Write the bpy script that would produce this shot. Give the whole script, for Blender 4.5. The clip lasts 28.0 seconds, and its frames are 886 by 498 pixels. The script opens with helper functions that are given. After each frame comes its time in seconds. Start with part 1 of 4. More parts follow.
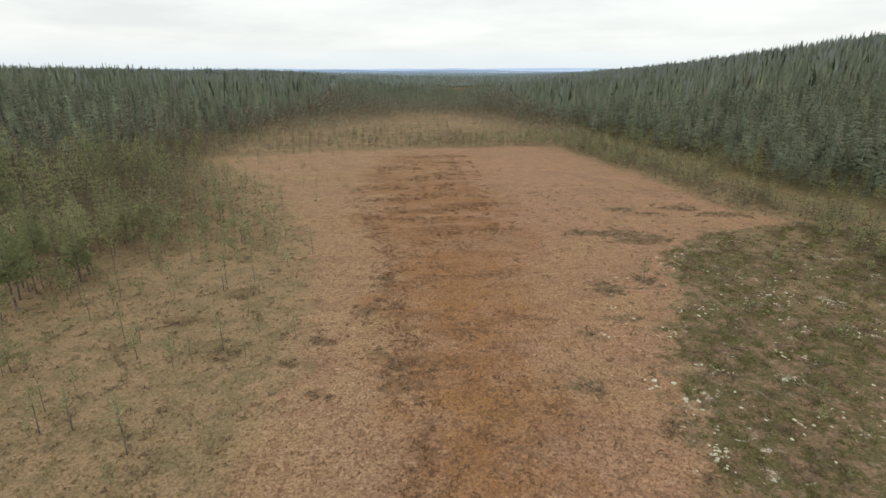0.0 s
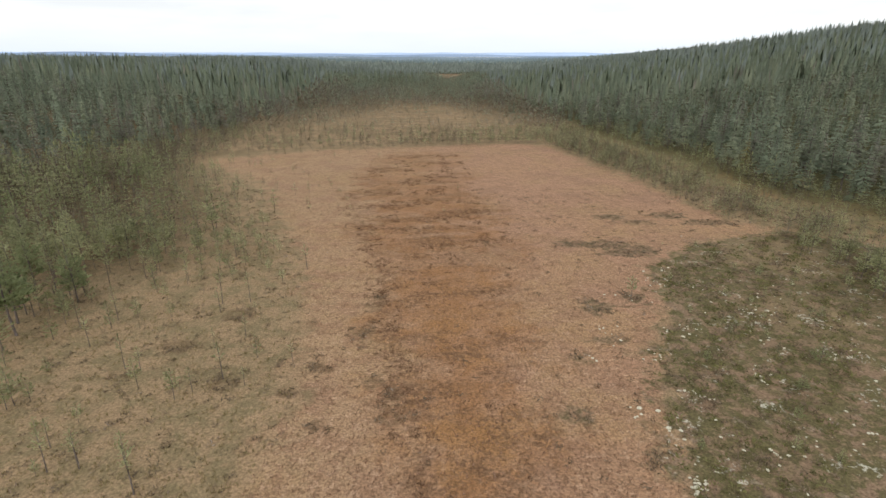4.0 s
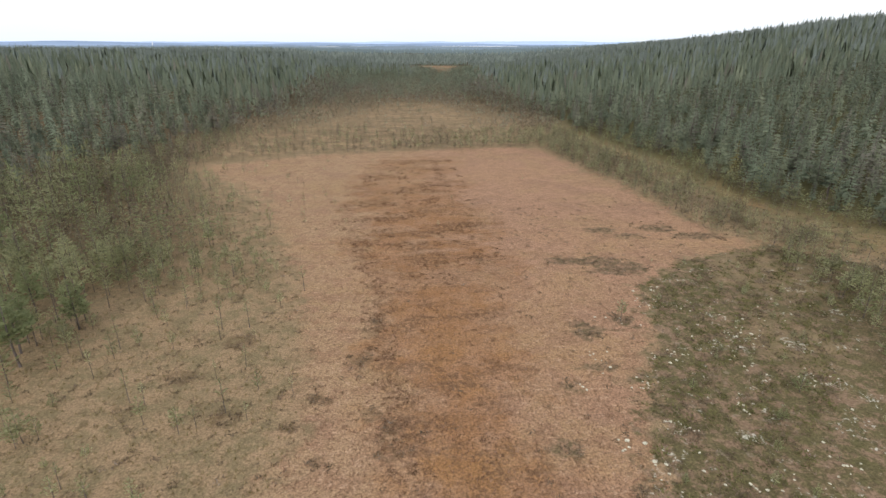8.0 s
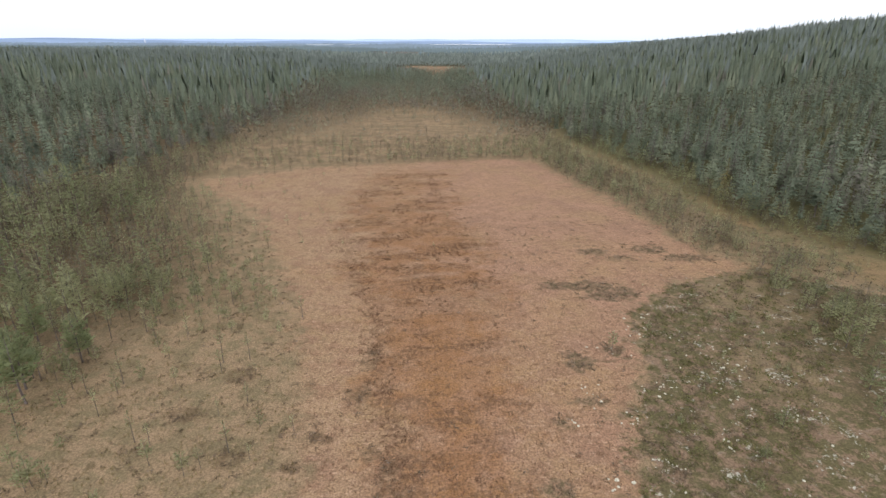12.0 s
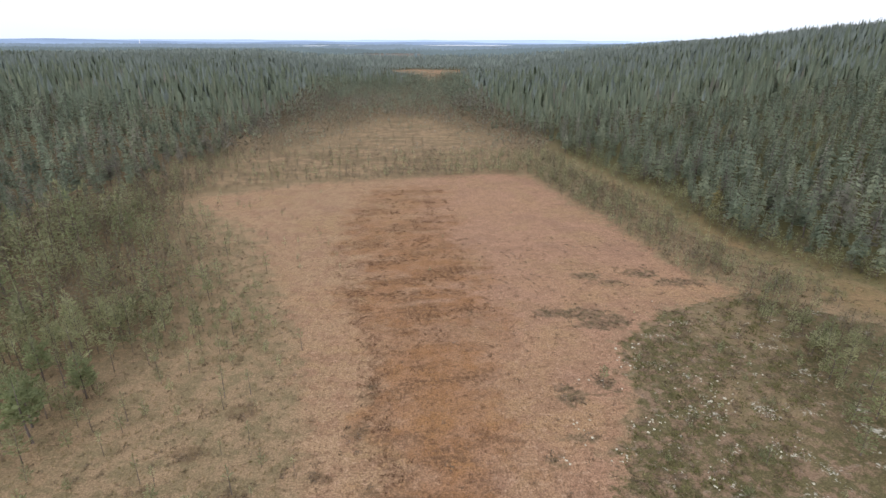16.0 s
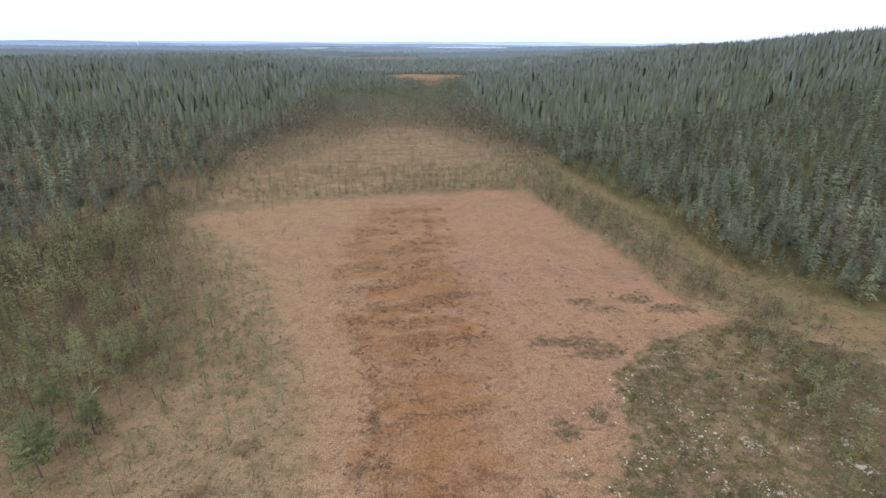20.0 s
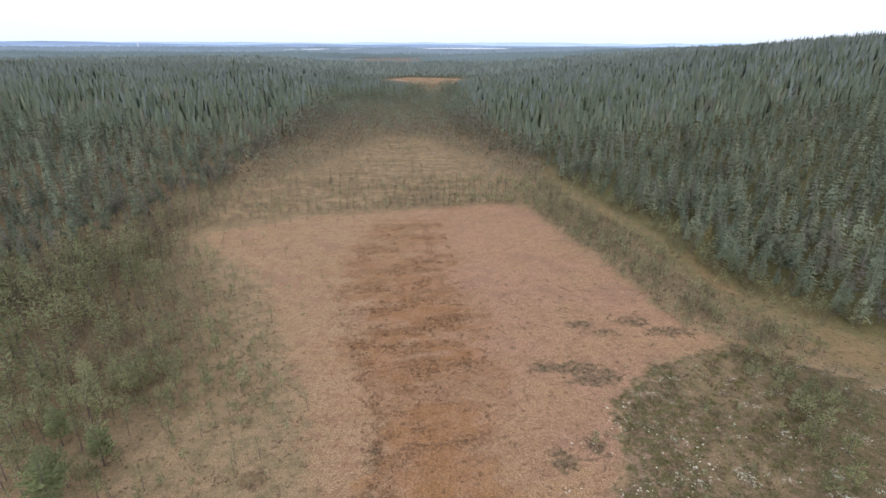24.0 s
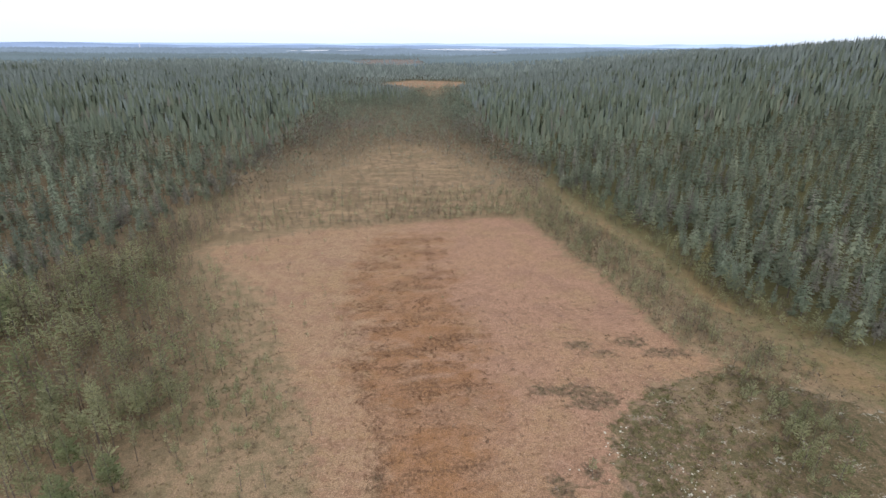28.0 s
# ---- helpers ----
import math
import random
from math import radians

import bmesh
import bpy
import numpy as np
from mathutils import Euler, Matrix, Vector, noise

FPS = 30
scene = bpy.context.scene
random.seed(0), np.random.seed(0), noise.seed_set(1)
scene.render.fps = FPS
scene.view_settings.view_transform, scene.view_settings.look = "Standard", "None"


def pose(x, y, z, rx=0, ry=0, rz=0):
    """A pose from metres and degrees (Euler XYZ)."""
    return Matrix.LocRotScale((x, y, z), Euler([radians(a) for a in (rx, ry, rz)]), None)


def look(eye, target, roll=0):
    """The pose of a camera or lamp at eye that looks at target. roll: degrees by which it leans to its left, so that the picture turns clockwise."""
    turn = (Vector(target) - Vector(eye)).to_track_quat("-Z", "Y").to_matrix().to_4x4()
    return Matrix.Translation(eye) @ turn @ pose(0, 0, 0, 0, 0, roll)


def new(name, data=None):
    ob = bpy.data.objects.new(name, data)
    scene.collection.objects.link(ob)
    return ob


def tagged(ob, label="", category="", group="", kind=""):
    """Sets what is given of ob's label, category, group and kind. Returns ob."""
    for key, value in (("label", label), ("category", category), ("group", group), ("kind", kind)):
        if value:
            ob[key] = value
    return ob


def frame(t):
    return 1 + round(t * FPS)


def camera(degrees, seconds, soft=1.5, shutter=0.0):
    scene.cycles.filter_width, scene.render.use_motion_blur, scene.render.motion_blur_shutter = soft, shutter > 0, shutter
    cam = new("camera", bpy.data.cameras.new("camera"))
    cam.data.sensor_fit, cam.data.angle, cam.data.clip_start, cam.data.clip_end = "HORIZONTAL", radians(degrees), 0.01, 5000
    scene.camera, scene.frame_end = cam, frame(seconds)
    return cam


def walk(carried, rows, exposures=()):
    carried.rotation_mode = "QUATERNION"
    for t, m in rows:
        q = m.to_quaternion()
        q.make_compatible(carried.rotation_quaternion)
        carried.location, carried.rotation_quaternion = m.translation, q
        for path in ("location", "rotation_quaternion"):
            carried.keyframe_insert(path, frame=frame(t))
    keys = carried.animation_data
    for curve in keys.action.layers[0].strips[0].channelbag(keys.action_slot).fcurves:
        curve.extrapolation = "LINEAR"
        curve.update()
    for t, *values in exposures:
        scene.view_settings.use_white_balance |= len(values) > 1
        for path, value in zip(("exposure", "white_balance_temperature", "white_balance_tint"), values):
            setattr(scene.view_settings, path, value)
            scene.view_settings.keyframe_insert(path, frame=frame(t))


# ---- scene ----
cam = camera(79.6, 28.0)
METRES, EYE, TILT, LEAN, TURN = 38.6, 26.7, -18.5, 0.0, 0.0
ROWS = [
    (0.0, 0.0, 0.0, 0.0, 0.0, 0.0, -0.0),
    (0.5, -0.0006, -0.0041, 0.0147, -0.12, -0.3, 0.02),
    (1.0, -0.001, -0.0085, 0.0296, -0.26, -0.58, 0.08),
    (1.5, -0.0021, -0.013, 0.0443, -0.38, -0.86, 0.12),
    (2.0, -0.0023, -0.0175, 0.0592, -0.48, -1.04, 0.14),
    (2.5, -0.0033, -0.0221, 0.0737, -0.6, -1.18, 0.17),
    (3.0, -0.0037, -0.0267, 0.0891, -0.72, -1.32, 0.19),
    (3.5, -0.0045, -0.0313, 0.1042, -0.85, -1.45, 0.21),
    (5.5, -0.0077, -0.0505, 0.1674, -1.27, -2.03, 0.37),
    (6.0, -0.008, -0.0555, 0.1833, -1.36, -2.18, 0.42),
    (6.5, -0.0086, -0.0603, 0.1997, -1.46, -2.3, 0.43),
    (7.0, -0.0091, -0.065, 0.2167, -1.54, -2.43, 0.48),
    (7.5, -0.0099, -0.0702, 0.2337, -1.62, -2.58, 0.52),
    (8.0, -0.0103, -0.0749, 0.2504, -1.7, -2.7, 0.51),
    (8.5, -0.0107, -0.0799, 0.267, -1.8, -2.82, 0.51),
    (9.0, -0.0117, -0.0846, 0.2839, -1.88, -2.93, 0.53),
    (9.5, -0.0127, -0.0892, 0.3011, -1.95, -2.98, 0.55),
    (10.0, -0.0129, -0.0939, 0.318, -2.02, -2.99, 0.54),
    (10.5, -0.0136, -0.0995, 0.3357, -2.09, -2.99, 0.55),
    (11.0, -0.015, -0.1044, 0.3526, -2.16, -2.97, 0.56),
    (11.5, -0.0152, -0.1109, 0.3687, -2.22, -2.98, 0.56),
    (12.0, -0.0154, -0.1165, 0.3857, -2.28, -2.98, 0.57),
    (12.5, -0.0159, -0.1226, 0.4032, -2.35, -3.0, 0.57),
    (14.5, -0.016, -0.1455, 0.4724, -2.56, -3.02, 0.64),
    (15.0, -0.0154, -0.1518, 0.4906, -2.62, -3.0, 0.66),
    (15.5, -0.0144, -0.1573, 0.5092, -2.66, -2.99, 0.67),
    (16.0, -0.0139, -0.163, 0.5284, -2.69, -2.99, 0.68),
    (16.5, -0.0147, -0.169, 0.5471, -2.72, -2.99, 0.67),
    (17.0, -0.0151, -0.1752, 0.5656, -2.75, -2.96, 0.67),
    (17.5, -0.015, -0.1822, 0.585, -2.78, -2.94, 0.66),
    (18.0, -0.015, -0.1884, 0.6051, -2.81, -2.95, 0.68),
    (18.5, -0.0151, -0.195, 0.6247, -2.82, -2.93, 0.7),
    (19.0, -0.0145, -0.2016, 0.6437, -2.86, -2.93, 0.71),
    (19.5, -0.0146, -0.2087, 0.6616, -2.86, -2.91, 0.71),
    (20.0, -0.015, -0.2141, 0.6787, -2.85, -2.9, 0.7),
    (20.5, -0.0158, -0.2176, 0.6964, -2.87, -2.9, 0.71),
    (21.0, -0.0161, -0.2225, 0.7152, -2.87, -2.89, 0.72),
    (21.5, -0.0158, -0.2281, 0.7334, -2.88, -2.9, 0.71),
    (23.5, -0.0192, -0.2518, 0.804, -2.88, -2.92, 0.74),
    (24.0, -0.0195, -0.2579, 0.8217, -2.87, -2.91, 0.73),
    (24.5, -0.0196, -0.2637, 0.8387, -2.86, -2.91, 0.72),
    (25.0, -0.0197, -0.2698, 0.8552, -2.84, -2.89, 0.73),
    (25.5, -0.0195, -0.2756, 0.8723, -2.83, -2.9, 0.74),
    (26.0, -0.0199, -0.2807, 0.8895, -2.83, -2.9, 0.71),
    (26.5, -0.0198, -0.286, 0.9058, -2.81, -2.91, 0.72),
    (27.0, -0.0201, -0.2915, 0.922, -2.79, -2.91, 0.71),
    (27.5, -0.0199, -0.2965, 0.9379, -2.77, -2.91, 0.69),
    (28.0, -0.0204, -0.3016, 0.9523, -2.76, -2.89, 0.67),
]
EXPOSURES = [(0, -0.09, 6600, 4), (3.5, 0.04, 6450, 6), (7, 0.14, 6300, 8), (12, 0.19, 6120, 10), (28, 0.19, 5900, 11)]
walk(cam, [(t, pose(0, 0, EYE, TILT, LEAN, TURN) @ pose(METRES * x, METRES * y, METRES * z, 90 + pitch, roll, yaw)) for t, x, y, z, yaw, pitch, roll in ROWS], EXPOSURES)

# ---- light: an overcast sky and a weak, wide sun ----
SUN_HEIGHT, SUN_TURN = 27.0, 196.0
world = bpy.data.worlds.new("overcast_sky")
scene.world = world
world.use_nodes = True
wt = world.node_tree
wt.nodes.clear()


def wnode(kind, **values):
    n = wt.nodes.new(kind)
    for key, value in values.items():
        n.inputs[key].default_value = value
    return n


sky = wt.nodes.new("ShaderNodeTexSky")
sky.sky_type, sky.sun_disc = "NISHITA", False
sky.sun_elevation, sky.sun_rotation = radians(SUN_HEIGHT), radians(SUN_TURN)
sky_co = wt.nodes.new("ShaderNodeTexCoord")
sky_stretch = wnode("ShaderNodeMapping", Scale=(1.6, 1.6, 9.0))
sky_noise = wnode("ShaderNodeTexNoise", Scale=2.2, Detail=5.0, Roughness=0.55)
sky_ramp = wt.nodes.new("ShaderNodeValToRGB")
sky_ramp.color_ramp.elements[0].position, sky_ramp.color_ramp.elements[1].position = 0.35, 0.62
sky_ramp.color_ramp.elements[0].color = (9.5, 9.5, 9.9, 1)
sky_ramp.color_ramp.elements[1].color = (11.2, 11.1, 11.3, 1)
sky_part = wt.nodes.new("ShaderNodeSeparateXYZ")
sky_band = wt.nodes.new("ShaderNodeMapRange")
sky_band.inputs["From Max"].default_value, sky_band.inputs["From Min"].default_value = 0.05, 0.0
sky_low = wt.nodes.new("ShaderNodeMix")
sky_low.data_type = "RGBA"
sky_low.inputs[6].default_value = (9.2, 9.8, 10.9, 1)
sky_mix = wt.nodes.new("ShaderNodeMix")
sky_mix.data_type = "RGBA"
sky_mix.inputs[0].default_value = 0.9
sky_out = wt.nodes.new("ShaderNodeOutputWorld")
sky_back = wnode("ShaderNodeBackground", Strength=0.1)
wl = wt.links.new
wl(sky_co.outputs["Generated"], sky_stretch.inputs[0])
wl(sky_stretch.outputs[0], sky_noise.inputs["Vector"])
wl(sky_noise.outputs[0], sky_ramp.inputs[0])
wl(sky_co.outputs["Generated"], sky_part.inputs[0])
wl(sky_part.outputs[2], sky_band.inputs["Value"])
wl(sky_band.outputs[0], sky_low.inputs[0])
wl(sky_ramp.outputs[0], sky_low.inputs[7])
wl(sky.outputs[0], sky_mix.inputs[6])
wl(sky_low.outputs[2], sky_mix.inputs[7])
wl(sky_mix.outputs[2], sky_back.inputs[0])
wl(sky_back.outputs[0], sky_out.inputs[0])

sun = new("sun", bpy.data.lights.new("sun", "SUN"))
sun.data.energy, sun.data.angle, sun.data.color = 1.3, radians(30), (1.0, 0.95, 0.88)
sun_dir = Vector((math.sin(radians(SUN_TURN)), math.cos(radians(SUN_TURN)), math.tan(radians(SUN_HEIGHT))))
sun.matrix_world = look(sun_dir * 100, (0, 0, 0))


# ---- materials ----
class Graph:
    """A short way to write node materials."""

    def __init__(self, name, rough=0.9, specular=0.2):
        self.mat = bpy.data.materials.new(name)
        self.mat.use_nodes = True
        self.tree = self.mat.node_tree
        self.bsdf = self.tree.nodes["Principled BSDF"]
        self.bsdf.inputs["Roughness"].default_value = rough
        self.bsdf.inputs["Specular IOR Level"].default_value = specular
        self.co = self.tree.nodes.new("ShaderNodeTexCoord").outputs["Object"]

    def put(self, value, socket):
        if isinstance(value, bpy.types.NodeSocket):
            self.tree.links.new(value, socket)
        elif isinstance(value, tuple) and len(value) == 3 and socket.type == "RGBA":
            socket.default_value = (*value, 1)
        else:
            socket.default_value = value

    def attr(self, name):
        n = self.tree.nodes.new("ShaderNodeAttribute")
        n.attribute_name = name
        return n.outputs["Fac"]

    def noise(self, scale, detail=4.0, rough=0.55, stretch=None, shift=0.0):
        n = self.tree.nodes.new("ShaderNodeTexNoise")
        n.inputs["Scale"].default_value, n.inputs["Detail"].default_value, n.inputs["Roughness"].default_value = scale, detail, rough
        m = self.tree.nodes.new("ShaderNodeMapping")
        m.inputs["Scale"].default_value = stretch or (1, 1, 1)
        m.inputs["Location"].default_value = (shift, shift * 0.7, 0)
        self.put(self.co, m.inputs[0])
        self.put(m.outputs[0], n.inputs["Vector"])
        return n.outputs[0]

    def math(self, op, a, b=0.0, clamp=False):
        n = self.tree.nodes.new("ShaderNodeMath")
        n.operation, n.use_clamp = op, clamp
        self.put(a, n.inputs[0])
        self.put(b, n.inputs[1])
        return n.outputs[0]

    def step(self, value, low, high):
        n = self.tree.nodes.new("ShaderNodeMapRange")
        n.interpolation_type = "SMOOTHSTEP"
        self.put(value, n.inputs["Value"])
        n.inputs["From Min"].default_value, n.inputs["From Max"].default_value = low, high
        return n.outputs[0]

    def mix(self, fac, a, b, mode="MIX"):
        n = self.tree.nodes.new("ShaderNodeMix")
        n.data_type, n.blend_type = "RGBA", mode
        self.put(fac, n.inputs[0])
        self.put(a, n.inputs[6])
        self.put(b, n.inputs[7])
        return n.outputs[2]

    def zone(self, name, width, wobble, scale, stretch=None):
        """1 inside a zone whose distance from its outline is the attribute, with a ragged rim."""
        ragged = self.math("MULTIPLY", self.math("SUBTRACT", self.noise(scale, 5.0, 0.62, stretch, len(name) * 3.1), 0.5), wobble)
        return self.step(self.math("ADD", self.attr(name), ragged), -width, width)

    def finish(self, colour, bump=None, strength=0.4, distance=0.1):
        self.put(colour, self.bsdf.inputs["Base Color"])
        if bump is not None:
            n = self.tree.nodes.new("ShaderNodeBump")
            n.inputs["Strength"].default_value, n.inputs["Distance"].default_value = strength, distance
            self.put(bump, n.inputs["Height"])
            self.put(n.outputs[0], self.bsdf.inputs["Normal"])
        return self.mat


def ground_material():
    g = Graph("bog_ground", 0.95, 0.1)
    fine, small, mid, wide = g.noise(4.0, 5.0, 0.75), g.noise(1.3, 5.0, 0.68), g.noise(0.3, 5.0, 0.62), g.noise(0.06, 4.0, 0.55)
    speck, clot, blot = g.noise(2.2, 4.0, 0.7, None, 71.0), g.noise(0.8, 5.0, 0.7, None, 12.0), g.noise(0.16, 5.0, 0.68, (1, 1.05, 1), 8.0)

    def over(fac, amount, a, b):
        return g.mix(g.math("MULTIPLY", fac, amount), a, b)

    # pine bog around the open mire: olive straw and moss
    base = g.mix(g.step(mid, 0.4, 0.62), (0.288, 0.2, 0.116), (0.2, 0.154, 0.084))
    base = over(g.step(small, 0.5, 0.68), 0.7, base, (0.34, 0.235, 0.14))
    base = over(g.step(g.noise(0.45, 5.0, 0.65, None, 31.0), 0.58, 0.68), 0.75, base, (0.13, 0.095, 0.05))
    base = over(g.step(speck, 0.6, 0.7), 0.3, base, (0.12, 0.09, 0.05))
    # open mire: straw towards the west, pinkish peat moss towards the east
    east = g.step(g.math("ADD", g.attr("east"), g.math("MULTIPLY", wide, 20.0)), -8.0, 24.0)
    straw = g.mix(east, (0.335, 0.222, 0.128), (0.345, 0.204, 0.128))
    straw = over(g.step(g.noise(0.045, 4.0, 0.62, None, 14.0), 0.48, 0.6), 0.6, straw, (0.31, 0.205, 0.105))
    straw = over(g.step(g.noise(0.09, 5.0, 0.66, None, 24.0), 0.52, 0.62), 0.6, straw, (0.253, 0.151, 0.1))
    straw = over(g.step(g.noise(0.035, 4.0, 0.6, None, 83.0), 0.5, 0.62), 0.4, straw, (0.36, 0.222, 0.118))
    straw = over(g.step(mid, 0.45, 0.6), 0.65, straw, (0.272, 0.16, 0.098))
    straw = over(g.step(small, 0.52, 0.62), 0.55, straw, (0.44, 0.291, 0.189))
    straw = over(g.step(clot, 0.55, 0.62), 0.7, straw, (0.19, 0.112, 0.064))
    straw = over(g.step(speck, 0.56, 0.62), 0.65, straw, (0.18, 0.102, 0.06))
    # wet middle strip: rust-brown moss with dark hollows
    rust = g.mix(g.step(g.noise(0.22, 5.0, 0.66, None, 5.0), 0.42, 0.6), (0.268, 0.138, 0.062), (0.312, 0.172, 0.092))
    orange = g.math("MULTIPLY", g.step(g.noise(0.13, 4.0, 0.6, None, 50.0), 0.45, 0.6), g.step(g.math("ADD", g.attr("north"), g.math("MULTIPLY", wide, 60.0)), 120.0, 65.0))
    rust = over(orange, 0.7, rust, (0.3, 0.157, 0.06))
    dots = g.step(g.noise(1.5, 4.0, 0.65, None, 27.0), 0.42, 0.54)
    rust = over(g.math("MULTIPLY", g.step(blot, 0.5, 0.58), dots), 0.5, rust, (0.19, 0.105, 0.055))
    rust = over(g.math("MULTIPLY", g.step(g.noise(0.1, 6.0, 0.72, (0.7, 1.4, 1), 44.0), 0.48, 0.55), dots), 0.9, rust, (0.135, 0.075, 0.038))
    rust = over(g.step(small, 0.54, 0.7), 0.4, rust, (0.4, 0.24, 0.14))
    rust = over(g.step(clot, 0.54, 0.64), 0.45, rust, (0.17, 0.09, 0.045))
    rust = over(g.step(speck, 0.57, 0.62), 0.7, rust, (0.14, 0.075, 0.04))
    # dry heath: moss, heather and lichen
    heath = g.mix(g.step(g.noise(0.5, 5.0, 0.66, None, 19.0), 0.45, 0.58), (0.125, 0.104, 0.05), (0.232, 0.156, 0.1))
    heath = over(g.math("MULTIPLY", g.step(clot, 0.47, 0.55), g.step(g.noise(0.2, 4.0, 0.6, None, 101.0), 0.42, 0.56)), 0.6, heath, (0.098, 0.088, 0.036))
    heath = over(g.step(g.math("ADD", g.attr("east"), g.math("MULTIPLY", g.noise(0.15, 5.0, 0.65, None, 66.0), 24.0)), 62.0, 72.0), 0.8, heath, g.mix(g.step(clot, 0.42, 0.54), (0.07, 0.068, 0.028), (0.15, 0.11, 0.06)))
    heath = over(g.zone("zone_dry", 2.0, 14.0, 0.2), 0.55, heath, base)
    heath = over(g.step(g.noise(0.7, 5.0, 0.68, None, 3.0), 0.59, 0.65), 0.5, heath, (0.3, 0.235, 0.175))
    heath = over(g.step(small, 0.54, 0.64), 0.4, heath, (0.1, 0.078, 0.046))
    heath = over(g.step(g.math("MULTIPLY", speck, g.noise(0.25, 3.0, 0.6, None, 90.0)), 0.34, 0.38), 0.8, heath, (0.5, 0.47, 0.38))
    side = g.mix(g.step(mid, 0.42, 0.6), (0.22, 0.162, 0.085), (0.15, 0.132, 0.06))
    side = over(g.step(g.noise(0.6, 5.0, 0.66, None, 17.0), 0.56, 0.66), 0.8, side, (0.12, 0.085, 0.05))
    side = over(g.step(wide, 0.54, 0.62), 0.35, side, (0.3, 0.18, 0.09))
    side = over(g.step(clot, 0.52, 0.64), 0.5, side, (0.14, 0.11, 0.058))
    side = over(g.step(g.noise(0.9, 4.0, 0.6, None, 91.0), 0.6, 0.65), 0.8, side, (0.115, 0.07, 0.042))
    outer = g.mix(g.step(g.noise(0.22, 6.0, 0.7, None, 9.0), 0.42, 0.58), (0.305, 0.212, 0.122), (0.2, 0.14, 0.08))
    outer = over(g.step(clot, 0.54, 0.64), 0.4, outer, (0.15, 0.108, 0.058))
    outer = over(g.step(g.noise(0.06, 6.0, 0.68, (0.6, 1.3, 1), 37.0), 0.46, 0.58), 0.6, outer, (0.165, 0.125, 0.066))
    outer = over(g.step(g.noise(0.07, 5.0, 0.68, (0.55, 1.2, 1), 57.0), 0.54, 0.66), 0.6, outer, (0.36, 0.255, 0.14))
    side = over(g.zone("zone_peat", 1.2, 7.0, 0.4), 0.4, side, (0.32, 0.19, 0.095))
    floor = g.mix(g.step(small, 0.4, 0.6), (0.1, 0.078, 0.046), (0.072, 0.074, 0.034))
    colour = g.mix(g.zone("zone_mire", 3.0, 10.0, 0.08), floor, base)
    carpet = g.mix(g.step(clot, 0.42, 0.6), (0.16, 0.125, 0.07), (0.25, 0.172, 0.1))
    colour = over(g.zone("zone_thicket", 6.0, 26.0, 0.09), 0.85, colour, carpet)
    colour = g.mix(g.zone("zone_outer", 12.0, 50.0, 0.04), colour, outer)
    colour = g.mix(g.zone("zone_side", 2.5, 9.0, 0.12), colour, side)
    edge_moss = g.math("MULTIPLY", g.step(g.math("ADD", g.attr("zone_mire"), g.math("MULTIPLY", mid, 14.0)), 17.0, 10.0), g.step(g.attr("east"), 60.0, 75.0))
    colour = over(edge_moss, 0.7, colour, g.mix(g.step(clot, 0.42, 0.58), (0.135, 0.122, 0.046), (0.1, 0.088, 0.038)))
    colour = over(g.zone("zone_brush", 3.0, 12.0, 0.12), 0.8, colour, carpet)
    colour = g.mix(g.zone("zone_open", 3.0, 18.0, 0.3), colour, straw)
    wet = g.math("MAXIMUM", g.step(g.math("ADD", g.attr("north"), g.math("MULTIPLY", wide, 30.0)), 120.0, 75.0), g.step(g.noise(0.07, 5.0, 0.68, (0.7, 1.5, 1), 61.0), 0.38, 0.5))
    colour = over(g.math("MULTIPLY", g.zone("zone_strip", 5.5, 32.0, 0.16), wet), g.math("SUBTRACT", 0.9, g.math("MULTIPLY", g.step(g.attr("north"), 95.0, 165.0), 0.32)), colour, rust)
    rim = g.math("MULTIPLY", g.zone("zone_rim", 1.3, 8.0, 0.4), g.math("MULTIPLY", dots, g.step(g.noise(0.35, 5.0, 0.7, None, 23.0), 0.42, 0.54)))
    rim = g.math("MULTIPLY", rim, g.step(g.attr("north"), 135.0, 90.0))
    colour = over(rim, 0.75, colour, (0.15, 0.085, 0.048))
    colour = over(g.math("MULTIPLY", g.zone("zone_hummock", 0.5, 4.5, 0.7), g.step(clot, 0.36, 0.56)), 0.7, colour, (0.15, 0.1, 0.055))
    colour = g.mix(g.zone("zone_heath", 1.2, 15.0, 0.45), colour, heath)
    colour = over(g.math("MULTIPLY", g.zone("zone_shrub", 0.6, 6.5, 0.45), g.step(clot, 0.34, 0.52)), 0.8, colour, g.mix(g.step(clot, 0.45, 0.6), (0.19, 0.13, 0.08), (0.105, 0.088, 0.045)))
    colour = g.mix(g.zone("zone_remote", 6.0, 20.0, 0.03), colour, g.mix(g.step(wide, 0.4, 0.6), (0.33, 0.2, 0.115), (0.22, 0.16, 0.09)))
    colour = g.mix(g.zone("zone_remote_far", 14.0, 20.0, 0.01), colour, (0.2, 0.165, 0.135))
    grain = g.math("ADD", 0.56, g.math("MULTIPLY", g.step(fine, 0.3, 0.7), 0.8))
    colour = g.mix(1.0, colour, grain, "MULTIPLY")
    height = g.math("ADD", fine, g.math("MULTIPLY", small, 1.6))
    return g.finish(colour, height, 0.4, 0.07)


